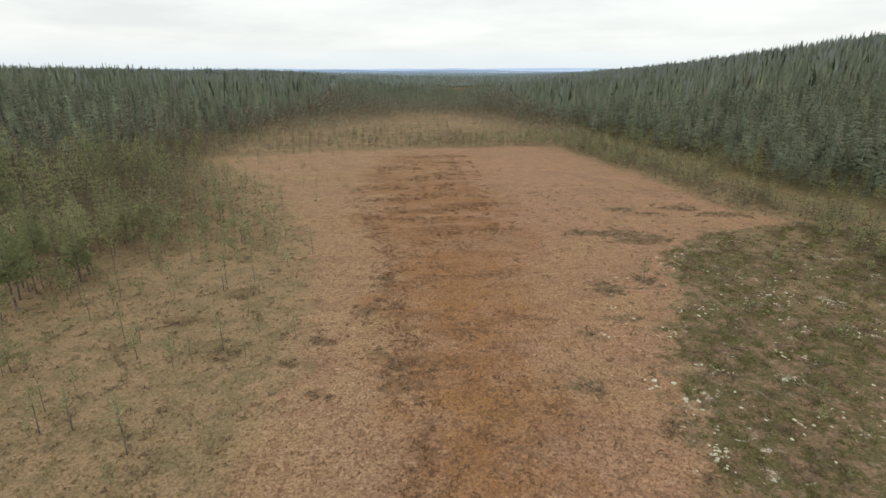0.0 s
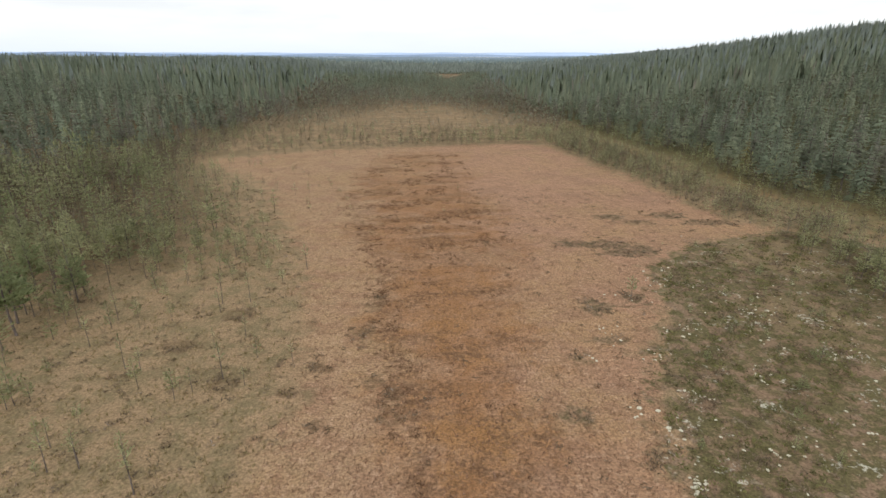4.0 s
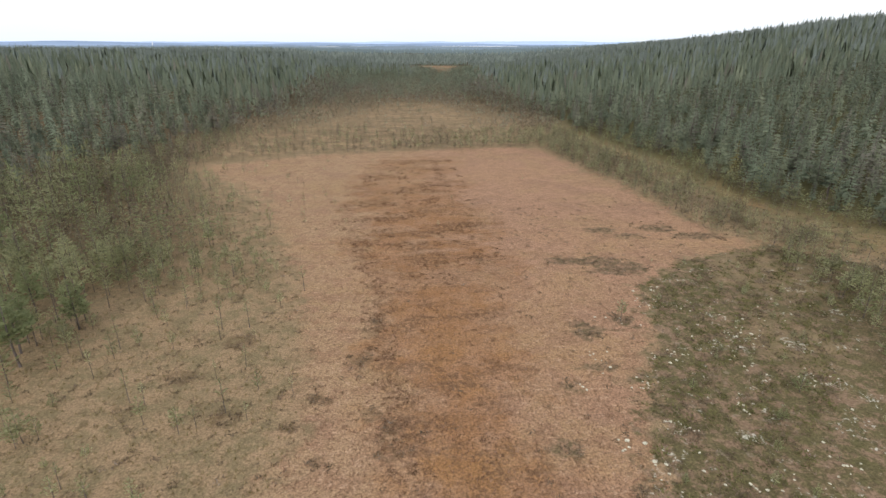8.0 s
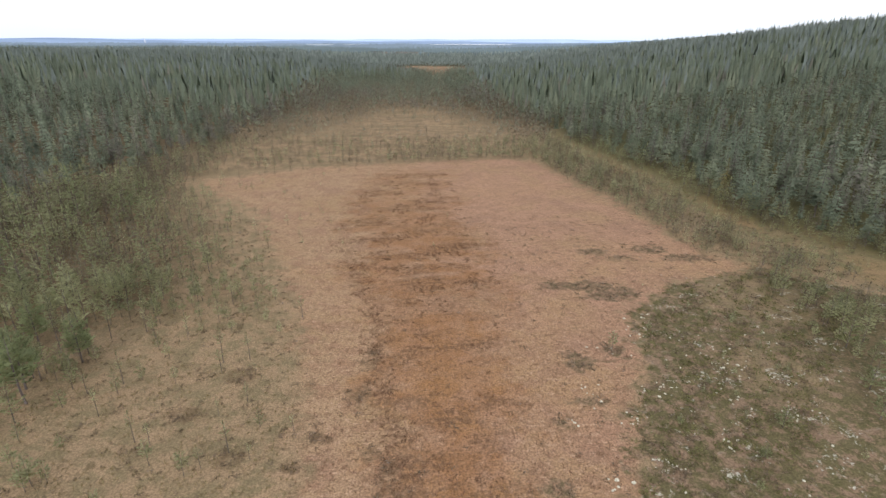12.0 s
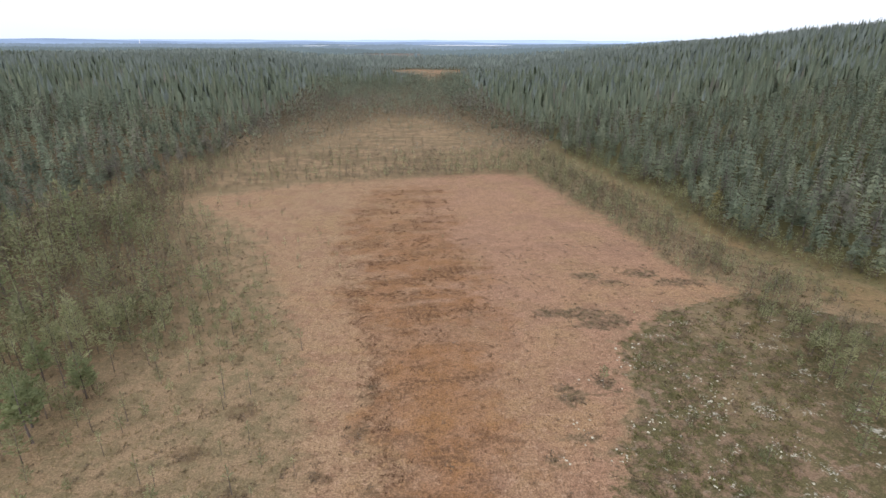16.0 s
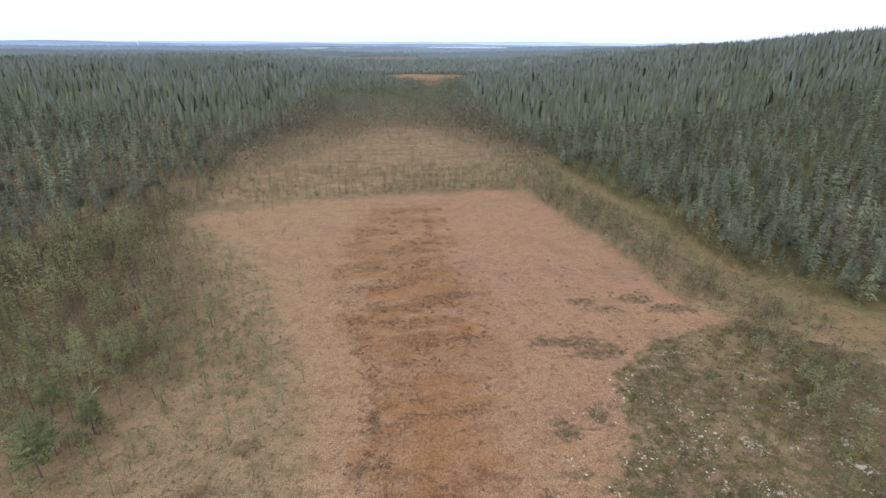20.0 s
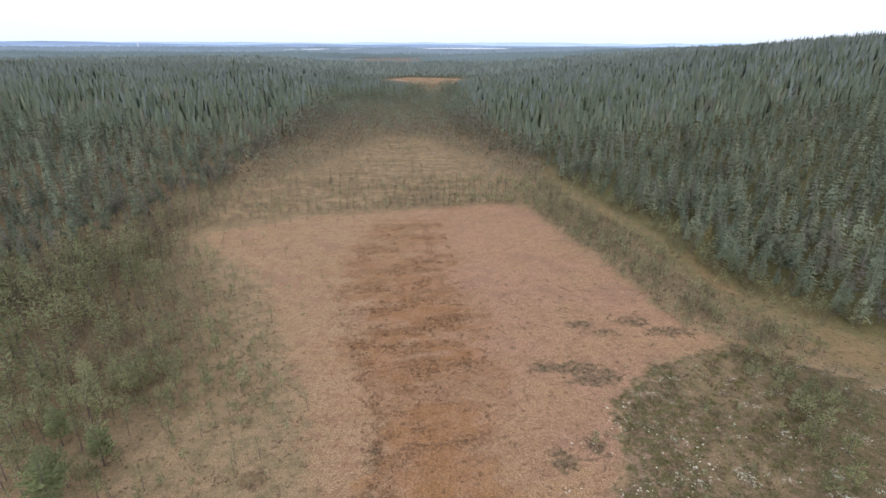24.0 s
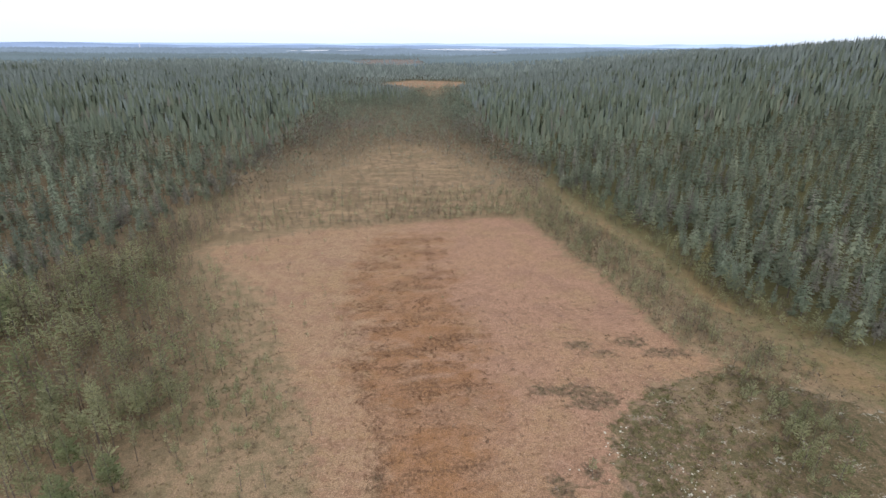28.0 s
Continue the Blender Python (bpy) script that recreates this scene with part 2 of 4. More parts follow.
def tone_material(name, dark, light, rough=0.75, odd=None, thin=0.0):
    """Plant tissue: the colour runs from dark to light with each leaf's tone; odd ones take a third colour; thin leaves let light through."""
    g = Graph(name, rough, 0.15)
    tone = g.attr("tone")
    colour = g.mix(tone, dark, light)
    if odd:
        colour = g.mix(g.step(tone, 0.9, 0.95), colour, odd)
    grain = g.math("ADD", 0.3, g.math("MULTIPLY", g.math("ADD", g.noise(1.6, 4.0, 0.7), g.noise(16.0, 3.0, 0.7)), 0.7))
    colour = g.mix(1.0, colour, grain, "MULTIPLY")
    if thin:
        through_leaf = g.tree.nodes.new("ShaderNodeBsdfTranslucent")
        both = g.tree.nodes.new("ShaderNodeMixShader")
        both.inputs[0].default_value = thin
        g.put(colour, through_leaf.inputs[0])
        g.put(g.bsdf.outputs[0], both.inputs[1])
        g.put(through_leaf.outputs[0], both.inputs[2])
        g.put(both.outputs[0], g.tree.nodes["Material Output"].inputs[0])
    return g.finish(colour)


def bark_material(name, low, high):
    g = Graph(name, 0.9, 0.1)
    flake = g.noise(3.0, 5.0, 0.65, (4, 4, 1))
    colour = g.mix(g.step(flake, 0.4, 0.6), low, high)
    return g.finish(colour, flake, 0.5, 0.02)


GROUND = ground_material()
PINE = tone_material("pine_needles", (0.14, 0.166, 0.12), (0.36, 0.408, 0.292), thin=0.48)
OLIVE = tone_material("olive_pine_needles", (0.157, 0.17, 0.116), (0.4, 0.432, 0.3), thin=0.48)
DULL = tone_material("thinning_pine_needles", (0.168, 0.158, 0.128), (0.395, 0.372, 0.302), thin=0.48)
BOG_PINE = tone_material("bog_pine_needles", (0.225, 0.228, 0.122), (0.475, 0.475, 0.26), thin=0.5)
FRESH = tone_material("fresh_pine_needles", (0.19, 0.215, 0.105), (0.42, 0.46, 0.23), thin=0.5)
PALE_PINE = tone_material("pale_pine_needles", (0.205, 0.213, 0.108), (0.41, 0.425, 0.21), thin=0.5)
SCRUB = tone_material("grey_brown_twigs", (0.155, 0.128, 0.085), (0.29, 0.243, 0.165), thin=0.4)
SPRUCE = tone_material("spruce_needles", (0.113, 0.137, 0.09), (0.285, 0.32, 0.215), thin=0.38)
YELLOW = tone_material("yellowed_needles", (0.17, 0.15, 0.06), (0.29, 0.24, 0.1), thin=0.35)
RUSTY = tone_material("rusty_dying_needles", (0.2, 0.13, 0.08), (0.32, 0.22, 0.14), thin=0.35)
# Needle colour lightened and blued to stand for haze over distant pines.
HAZED_PINE = tone_material("hazed_far_pine_needles", (0.2, 0.232, 0.205), (0.41, 0.455, 0.4), thin=0.45)
SEDGE = tone_material("dry_sedge", (0.2, 0.116, 0.07), (0.4, 0.254, 0.178), odd=(0.12, 0.08, 0.05), thin=0.3)
GRASS = tone_material("olive_sedge", (0.255, 0.205, 0.098), (0.4, 0.32, 0.175), thin=0.5)
HEATHER = tone_material("heather_twigs", (0.12, 0.092, 0.06), (0.27, 0.2, 0.138), odd=(0.33, 0.28, 0.235), thin=0.2)
BILBERRY = tone_material("bilberry_leaves", (0.092, 0.09, 0.035), (0.25, 0.235, 0.095), thin=0.3)
MOSS = tone_material("dark_peat_moss", (0.115, 0.068, 0.04), (0.23, 0.135, 0.078), thin=0.2)
BARK = bark_material("grey_pine_bark", (0.11, 0.09, 0.082), (0.2, 0.165, 0.15))
DARK_BARK = bark_material("dark_thin_bark", (0.11, 0.09, 0.078), (0.2, 0.165, 0.145))
DEAD = bark_material("bare_grey_wood", (0.2, 0.18, 0.165), (0.33, 0.3, 0.28))
PALE_PAINT = bark_material("weathered_white_paint", (0.75, 0.76, 0.78), (0.82, 0.83, 0.84))
PALE = tone_material("pale_lichen", (0.46, 0.42, 0.31), (0.66, 0.62, 0.49))


# ---- plan of the place ----
OPEN = [(-14, -60), (-15, 31), (-14, 45), (-17, 63), (-21, 79), (-26, 93), (-34, 111), (-43, 135), (-72, 168), (-42, 187), (-5, 195),
        (33, 201), (42, 195), (48, 161), (53, 143), (56, 124), (59, 104), (66, 95), (46, 88), (34, 77), (30, 61), (25, 53), (21, 40), (19, 33), (20, -60)]
STRIP = [(-1, -60), (-1, 28), (-2, 40), (-5, 55), (-7, 63), (-8, 79), (-13, 92), (-19, 116), (-21, 150), (-14, 182), (8, 182), (10, 149),
         (11, 114), (15, 99), (12, 78), (9, 62), (8, 40), (9, -60)]
HEATH = [(20, -60), (20, 28), (19, 33), (21, 40), (25, 53), (30, 61), (34, 77), (46, 88), (66, 95), (74, 89), (88, 77), (106, 60), (112, -60)]
SIDE = [(60, 248), (59, 204), (68, 177), (72, 138), (75, 109), (80, 92), (88, 77), (112, 70), (112, 88), (101, 105), (86, 130), (87, 165), (77, 215), (64, 270)]
OUTER = [(-76, 176), (-72, 233), (-49, 256), (-20, 352), (8, 346), (30, 276), (44, 206), (33, 204), (-5, 199), (-42, 191)]
THICKET = [(-170, -60), (-75, 40), (-52, 62), (-42, 84), (-46, 104), (-54, 130), (-80, 165), (-80, 236), (-56, 262), (-22, 362), (10, 356), (36, 282), (52, 240), (70, 260), (60, 500), (60, 800), (-100, 800), (-180, 300)]
BRUSH = [(47, 202), (53, 161), (59, 143), (62, 124), (66, 106), (72, 97), (80, 88), (96, 62), (100, -60), (140, -60), (112, 66), (88, 79), (80, 94), (75, 111), (72, 140), (67, 178), (58, 205), (58, 250)]
MIRE = [(-170, -60), (-140, 60), (-122, 120), (-106, 147), (-97, 167), (-90, 248), (-87, 319), (-84, 475), (-104, 594), (-60, 588), (-14, 598), (-10, 680), (0, 790),
        (52, 800), (50, 531), (45, 400), (62, 285), (77, 215), (87, 165), (86, 130), (101, 105), (106, 98), (130, 60), (150, -60)]
REMOTE = [(-62, 905), (-10, 1000), (84, 950), (76, 850), (30, 790), (-30, 830)]
REMOTE_FAR = [(-260, 1960), (11, 2140), (30, 1640), (-130, 1560)]


# lakes on low swells of the far plain: x, y, half width, half depth
LAKES = [(-600, 2800, 24, 60), (-505, 2930, 60, 120), (-345, 3000, 55, 60), (300, 3380, 235, 230), (1720, 3760, 80, 130), (2110, 3860, 110, 150)]
LAKE_Z = 18.0


# low dwarf-shrub patches on the open mire: x, y, half width, half depth
SHRUB_SPOTS = [(24, 88.5, 3, 1.6), (30, 88, 5, 2.2), (33, 85, 5, 3), (48.5, 106, 4, 2), (36, 105, 3, 1.5), (55, 101, 5, 2), (40, 101.5, 3, 1.2),
               (21.5, 63.5, 2.2, 2.4), (27, 66.3, 2, 1.8), (20.8, 54.9, 2, 1), (16, 50.8, 1.2, 0.8), (13, 41, 1.8, 1.2)]
# dark brown moss hummocks
HUMMOCKS = [(-12.8, 49.3, 1.6, 0.8), (-14.7, 45.2, 1.0, 0.7), (-25.2, 62, 2.2, 1.7), (-10.8, 40, 0.8, 0.6), (-21.7, 46.7, 1.6, 1.2), (-29.5, 54, 2.2, 1.6),
            (-6.7, 46.7, 1.4, 1), (-4.4, 44.4, 1, 1.2), (-4.2, 41.2, 1.4, 1), (-8.1, 65.3, 1.6, 2), (-8.7, 57, 1.2, 2)]


def spots_by(x, y, spots):
    """About the metres by which points lie inside any of some oval spots."""
    best = np.full(np.shape(x), -40.0)
    for cx, cy, a, b in spots:
        best = np.maximum(best, (1 - np.hypot((x - cx) / a, (y - cy) / b)) * min(a, b))
    return best


def inside_by(x, y, outline):
    """Metres by which points lie inside an outline (outside: minus)."""
    d = np.full(x.shape, 1e9)
    odd = np.zeros(x.shape, bool)
    for (ax, ay), (bx, by) in zip(outline, outline[1:] + outline[:1]):
        ex, ey = bx - ax, by - ay
        k = np.clip(((x - ax) * ex + (y - ay) * ey) / (ex * ex + ey * ey), 0, 1)
        d = np.minimum(d, np.hypot(x - ax - k * ex, y - ay - k * ey))
        if ay != by:
            odd ^= ((ay > y) != (by > y)) & (x < ex * (y - ay) / ey + ax)
    return np.where(odd, d, -d)


def smooth(v, low, high):
    k = np.clip((v - low) / (high - low), 0, 1)
    return k * k * (3 - 2 * k)


def ripple(x, y, size, seed):
    """Smooth noise from crossed waves, about -1 to 1."""
    r = np.random.RandomState(seed)
    total = np.zeros(np.shape(x))
    for _ in range(7):
        a, p = r.uniform(0, math.tau, 2)
        k = math.tau / size * r.uniform(0.6, 1.7)
        total = total + np.sin(k * (np.cos(a) * x + np.sin(a) * y) + p)
    return total / 3.2


LEFT_Y, LEFT_X = (-60, 60, 147, 248, 475, 640, 900, 1500, 3000, 5000), (-170, -140, -106, -90, -84, -60, -120, -200, -300, -400)
RIGHT_Y, RIGHT_X = (-60, 60, 105, 165, 285, 531, 800, 1500, 3000, 5000), (150, 130, 100, 87, 62, 50, 70, 190, 500, 900)
HILL_Y, HILL_H = (-60, 650, 930, 1500, 2500, 5000), (62, 62, 44, 32, 12, 5)


def lake_by(x, y):
    best = np.full(np.shape(x), -9.0)
    for cx, cy, a, b in LAKES:
        best = np.maximum(best, 1 - np.hypot((x - cx) / a, (y - cy) / b))
    return best


def ground_z(x, y):
    x, y = np.asarray(x, float), np.asarray(y, float)
    left = 14.5 * smooth(np.interp(y, LEFT_Y, LEFT_X) - x, 0, 190) * (1 - 0.85 * smooth(np.hypot(x, y), 950, 2300))
    off = x - np.interp(y, RIGHT_Y, RIGHT_X)
    right = np.interp(y, HILL_Y, HILL_H) * smooth(off, 0, 560)
    roll = ripple(x, y, 420, 3) * 2.5 * smooth(np.hypot(x, y), 400, 900)
    swell = smooth(lake_by(x, y), -0.85, -0.65)
    return (left + right + roll) * (1 - swell) + (LAKE_Z - 2.0) * swell


def ground_top(x, y):
    """The ground with the small relief of hummocks near the middle of the place."""
    x, y = np.asarray(x, float), np.asarray(y, float)
    near = 1 - smooth(np.hypot(x, y), 70, 125)
    heathy = smooth(inside_by(x, y, HEATH), -1, 2)
    bumps = 0.05 * ripple(x, y, 3.7, 11) + 0.03 * ripple(x, y, 2.1, 12) + 0.16 * heathy * (0.6 + ripple(x, y, 2.6, 13) + 0.4 * ripple(x, y, 1.9, 14))
    return ground_z(x, y) + near * bumps


# ---- mesh helpers ----
def mesh_of(name, verts, tris, material, tone=None, normals=None):
    me = bpy.data.meshes.new(name)
    verts, tris = np.asarray(verts, np.float32), np.asarray(tris, np.int32)
    if normals is not None:
        normals = np.asarray(normals, np.float32)
        p = verts[tris]
        wrong = np.einsum("ij,ij->i", np.cross(p[:, 1] - p[:, 0], p[:, 2] - p[:, 0]), normals[tris].sum(1)) < 0
        tris = np.where(wrong[:, None], tris[:, ::-1], tris).astype(np.int32)
    me.vertices.add(len(verts))
    me.vertices.foreach_set("co", verts.ravel())
    me.loops.add(tris.size)
    me.loops.foreach_set("vertex_index", tris.ravel())
    me.polygons.add(len(tris))
    me.polygons.foreach_set("loop_start", np.arange(0, tris.size, 3, dtype=np.int32))
    me.update(calc_edges=True)
    if tone is not None:
        me.attributes.new("tone", "FLOAT", "POINT").data.foreach_set("value", np.asarray(tone, np.float32))
    me.materials.append(material)
    if normals is not None:
        me.polygons.foreach_set("use_smooth", np.ones(len(tris), bool))
        me.normals_split_custom_set_from_vertices(normals)
    return me


def crown_normals(v, lift=0.2, rough=0.35):
    """Soft outward normals of a crown about the z axis, 1 m high, a little uneven from spray to spray."""
    n = np.stack([v[:, 0], v[:, 1], np.full(len(v), lift)], 1)
    n /= np.linalg.norm(n, axis=1, keepdims=True)
    n += np.random.RandomState(5).normal(0, rough, (len(v) // 4 + 1, 3)).repeat(4, 0)[:len(v)]
    return n / np.linalg.norm(n, axis=1, keepdims=True)


class Shape:
    """Vertices, triangles and a tone per vertex, gathered as arrays."""

    def __init__(self):
        self.v, self.f, self.t, self.n = [], [], [], 0

    def add(self, verts, tris, tone):
        verts = np.asarray(verts, float)
        self.v.append(verts)
        self.f.append(np.asarray(tris, int) + self.n)
        self.t.append(np.full(len(verts), tone))
        self.n += len(verts)

    def kite(self, base, way, length, width, tone, up=(0, 0, 1), fold=0.15):
        """A spray of needles: a kite, folded along its middle."""
        way = np.asarray(way, float)
        way = way / np.linalg.norm(way)
        side = np.cross(way, up)
        size = np.linalg.norm(side)
        side = side / size if size > 1e-3 else np.array((1.0, 0, 0))
        over = np.cross(side, way)
        b = np.asarray(base, float)
        m = b + way * length * 0.55
        self.add([b, m + side * width - over * fold * width, b + way * length, m - side * width - over * fold * width], [(0, 1, 2), (0, 2, 3)], tone)

    def tube(self, points, radii, sides=5, tone=0.5):
        rings = []
        for p, r in zip(points, radii):
            a = np.arange(sides) * math.tau / sides
            rings.append(np.stack([p[0] + r * np.cos(a), p[1] + r * np.sin(a), np.full(sides, p[2])], 1))
        tris = []
        for k in range(len(points) - 1):
            for i in range(sides):
                j = (i + 1) % sides
                tris += [(k * sides + i, k * sides + j, k * sides + sides + j), (k * sides + i, k * sides + sides + j, k * sides + sides + i)]
        self.add(np.concatenate(rings), tris, tone)

    def arrays(self):
        return np.concatenate(self.v), np.concatenate(self.f), np.concatenate(self.t)


def part(name, me, parent, label=""):
    ob = new(name, me)
    ob.parent = parent
    return tagged(ob, label)


# ---- trees, 1 m high as templates ----
def needle_crown(r, whorls, arms, clumps, low, width, taper=0.62, rise=0.9, clump=0.035, full=0.55):
    """A conifer crown of short upturned needle sprays along whorled branches; feathery, pointed and uneven."""
    s = Shape()
    lean = r.uniform(0, math.tau)

    def reach(f):
        return width * min(1.0, full + (1 - full) * f * 5.0) * (1 - f) ** taper + 0.008

    for i in range(whorls):
        f = (i + r.uniform(0.0, 0.7)) / whorls
        z = low + (0.95 - low) * f
        ring = reach(f) * r.uniform(0.8, 1.15)
        n = max(3, round(arms * (1 - 0.35 * f)))
        turn = r.uniform(0, math.tau)
        for k in range(n):
            if r.uniform() < 0.1:
                continue
            a = turn + math.tau * k / n + r.uniform(-0.3, 0.3)
            long = ring * r.uniform(0.65, 1.2) * (1 + 0.15 * math.cos(a - lean))
            out, side = np.array((math.cos(a), math.sin(a), 0.3 * rise)), np.array((-math.sin(a), math.cos(a), 0))
            tone = r.uniform(0.15, 0.85)
            m = max(1, round(clumps * (0.45 + 0.55 * (1 - f))))
            for j in range(m):
                d = 0.35 + 0.6 * (j + r.uniform(0, 1)) / m
                b = np.array((0, 0, z)) + out * long * d + side * long * 0.34 * r.uniform(-1, 1) * d
                a2 = a + r.uniform(-0.9, 0.9)
                size = clump * r.uniform(0.7, 1.4) * (0.45 + 0.55 * (1 - f))
                s.kite(b, (math.cos(a2), math.sin(a2), rise + r.uniform(-0.3, 0.6)), size, size * r.uniform(0.12, 0.2), np.clip(tone + r.uniform(-0.2, 0.2), 0, 1), up=r.normal(0, 0.7, 3) + (0, 0, 1), fold=0.3)
    for k in range(3):
        s.kite((0, 0, 0.8), (r.uniform(-0.08, 0.08), r.uniform(-0.08, 0.08), 1), 0.2, 0.012, r.uniform(0.4, 0.9), up=(k, 1 - k, 0.3))
    return s


def bough_crown(r, whorls, arms, kids, low, width, taper=0.9, slope=-0.4, full=0.7, broad=0.34, fine=1.0, core=0.0):
    """A close conical crown: whorls of broad boughs like shingles round the stem, each with a few side sprays, and a thin tip."""
    s = Shape()
    lean = r.uniform(0, math.tau)
    for i in range(whorls):
        f = (i + r.uniform(-0.2, 0.3)) / whorls
        f = min(max(f, 0.0), 0.97)
        z = low + (0.97 - low) * f
        ring = (width * min(1.0, full + (1 - full) * f * 5.0) * (1 - f) ** taper + 0.014) * r.uniform(0.85, 1.12)
        n = max(3, round(arms * (0.55 + 0.45 * (1 - f))))
        turn = r.uniform(0, math.tau)
        for k in range(n):
            if r.uniform() < 0.07:
                continue
            a = turn + math.tau * k / n + r.uniform(-0.25, 0.25)
            long = ring * r.uniform(0.7, 1.22) * (1 + 0.14 * math.cos(a - lean))
            out = np.array((math.cos(a), math.sin(a), slope + r.uniform(-0.2, 0.2)))
            side = np.array((-math.sin(a), math.cos(a), 0))
            face = np.array((math.cos(a) * 0.7, math.sin(a) * 0.7, 1.0)) + r.normal(0, 0.25, 3)
            tone = r.uniform(0.1, 0.9)
            s.kite((0, 0, z), out, long, long * broad * r.uniform(0.8, 1.2), tone, up=face, fold=0.25)
            for j in range(kids):
                d = r.uniform(0.35, 0.85)
                b = np.array((0, 0, z)) + out * long * d + side * long * 0.25 * r.uniform(-1, 1)
                a2 = a + r.uniform(-0.9, 0.9)
                size = long * r.uniform(0.3, 0.5) * fine
                s.kite(b, (math.cos(a2), math.sin(a2), slope + r.uniform(-0.2, 0.7)), size, size * r.uniform(0.2, 0.32), np.clip(tone + r.uniform(-0.3, 0.3), 0, 1), up=face + r.normal(0, 0.3, 3), fold=0.3)
    for k in range(2):
        s.kite((0, 0, 0.84), (r.uniform(-0.06, 0.06), r.uniform(-0.06, 0.06), 1), 0.16, 0.012, r.uniform(0.4, 0.9), up=(k, 1 - k, 0.3))
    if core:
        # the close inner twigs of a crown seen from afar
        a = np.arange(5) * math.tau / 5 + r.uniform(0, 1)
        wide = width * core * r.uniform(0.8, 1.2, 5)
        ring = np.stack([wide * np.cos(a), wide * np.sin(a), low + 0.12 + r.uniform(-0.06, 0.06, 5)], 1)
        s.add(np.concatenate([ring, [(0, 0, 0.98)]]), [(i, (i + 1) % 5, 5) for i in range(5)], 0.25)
    return s


def trunk_shape(r, top, thick, limbs, low=0.35, reach=0.13, sides=6):
    s = Shape()
    bend = r.uniform(-0.012, 0.012, 2)
    hs = np.array((-0.02, 0.03, 0.25, 0.5, 0.75, 1.0)) * top
    pts = [(bend[0] * math.sin(h * 5), bend[1] * math.sin(h * 4 + 1), h) for h in hs]
    s.tube(pts, thick * np.array((1.5, 1.05, 0.85, 0.65, 0.4, 0.1)), sides)
    for i in range(limbs):
        f = (i + 0.5) / limbs
        z = low + (0.92 - low) * f
        a = i * 2.4 + r.uniform(-0.5, 0.5)
        out = reach * (1 - f * 0.7) * r.uniform(0.5, 1.0)
        s.tube([(0, 0, z), (math.cos(a) * out * 0.6, math.sin(a) * out * 0.6, z + out * 0.15), (math.cos(a) * out, math.sin(a) * out, z + out * 0.4)],
               thick * np.array((0.28, 0.18, 0.06)) * (1.1 - f * 0.6), 3)
    return s


rs = np.random.RandomState(7)
KINDS = {}


def tree_kind(kind, crown, trunk, needles, bark=BARK):
    v, f, t = crown.arrays()
    soft = None if needles is DEAD else crown_normals(v)
    KINDS.setdefault(kind, []).append((mesh_of("crown", v, f, needles, np.clip(t * 0.5 + 0.25 + rs.uniform(-0.35, 0.35), 0, 1), soft), mesh_of("trunk", *trunk.arrays()[:2], bark)))


for _ in range(8):
    tree_kind("bog_pine", bough_crown(rs, 9, 6, 6, rs.uniform(0.16, 0.4), rs.uniform(0.19, 0.25), rs.uniform(0.45, 0.65), rs.uniform(0.2, 0.6), 0.6, 0.07, 0.75), trunk_shape(rs, 0.96, 0.0085, 10, 0.1, 0.12), BOG_PINE, DARK_BARK)
for _ in range(5):
    tree_kind("lean_pine", bough_crown(rs, 8, 4, 4, rs.uniform(0.4, 0.58), rs.uniform(0.12, 0.16), 0.5, 0.5, 0.6, 0.08, 0.8), trunk_shape(rs, 0.97, 0.0105, 12, 0.2, 0.1), BOG_PINE, DARK_BARK)
for _ in range(7):
    low, width = rs.uniform(0.12, 0.34), rs.uniform(0.13, 0.165)
    for kind, needles in (("pine", PINE), ("olive_pine", OLIVE), ("dull_pine", DULL)):
        tree_kind(kind, bough_crown(rs, 15, 7, 5, low, width, rs.uniform(0.65, 0.95), rs.uniform(-0.45, 0.0), 0.75, 0.22), trunk_shape(rs, 0.97, 0.011, 14, 0.1, 0.08), needles)
for _ in range(6):
    tree_kind("spruce", bough_crown(rs, 17, 7, 4, rs.uniform(0.06, 0.14), rs.uniform(0.11, 0.145), 0.9, -0.6, 0.95, 0.24), trunk_shape(rs, 0.95, 0.01, 0), SPRUCE)
for _ in range(3):
    tree_kind("green_pine", bough_crown(rs, 14, 8, 16, rs.uniform(0.2, 0.32), rs.uniform(0.22, 0.26), 0.55, 0.35, 0.6, 0.04, 0.55), trunk_shape(rs, 0.97, 0.012, 16, 0.15, 0.14), FRESH)
for _ in range(5):
    tree_kind("bushy_pine", bough_crown(rs, 9, 6, 8, rs.uniform(0.05, 0.16), rs.uniform(0.26, 0.32), 0.55, rs.uniform(0.2, 0.6), 0.7, 0.06, 0.65), trunk_shape(rs, 0.95, 0.011, 10, 0.08, 0.14), PALE_PINE)
for _ in range(3):
    bare = Shape()
    for k in range(34):
        z, a = 0.14 + 0.8 * k / 34, k * 2.4 + rs.uniform(-0.5, 0.5)
        far = 0.2 * (1 - 0.75 * k / 34) * rs.uniform(0.6, 1.2)
        tip = (math.cos(a) * far, math.sin(a) * far, z + far * rs.uniform(-0.35, 0.2))
        bare.tube([(0, 0, z), (tip[0] * 0.5, tip[1] * 0.5, z + far * 0.1), tip], (0.004, 0.003, 0.0012), 3)
    tree_kind("dead_pine", bare, trunk_shape(rs, 0.99, 0.013, 0), DEAD, DEAD)
tree_kind("yellow_spruce", bough_crown(rs, 17, 7, 4, 0.1, 0.14, 0.9, -0.5, 0.95, 0.24), trunk_shape(rs, 0.95, 0.01, 0), YELLOW)
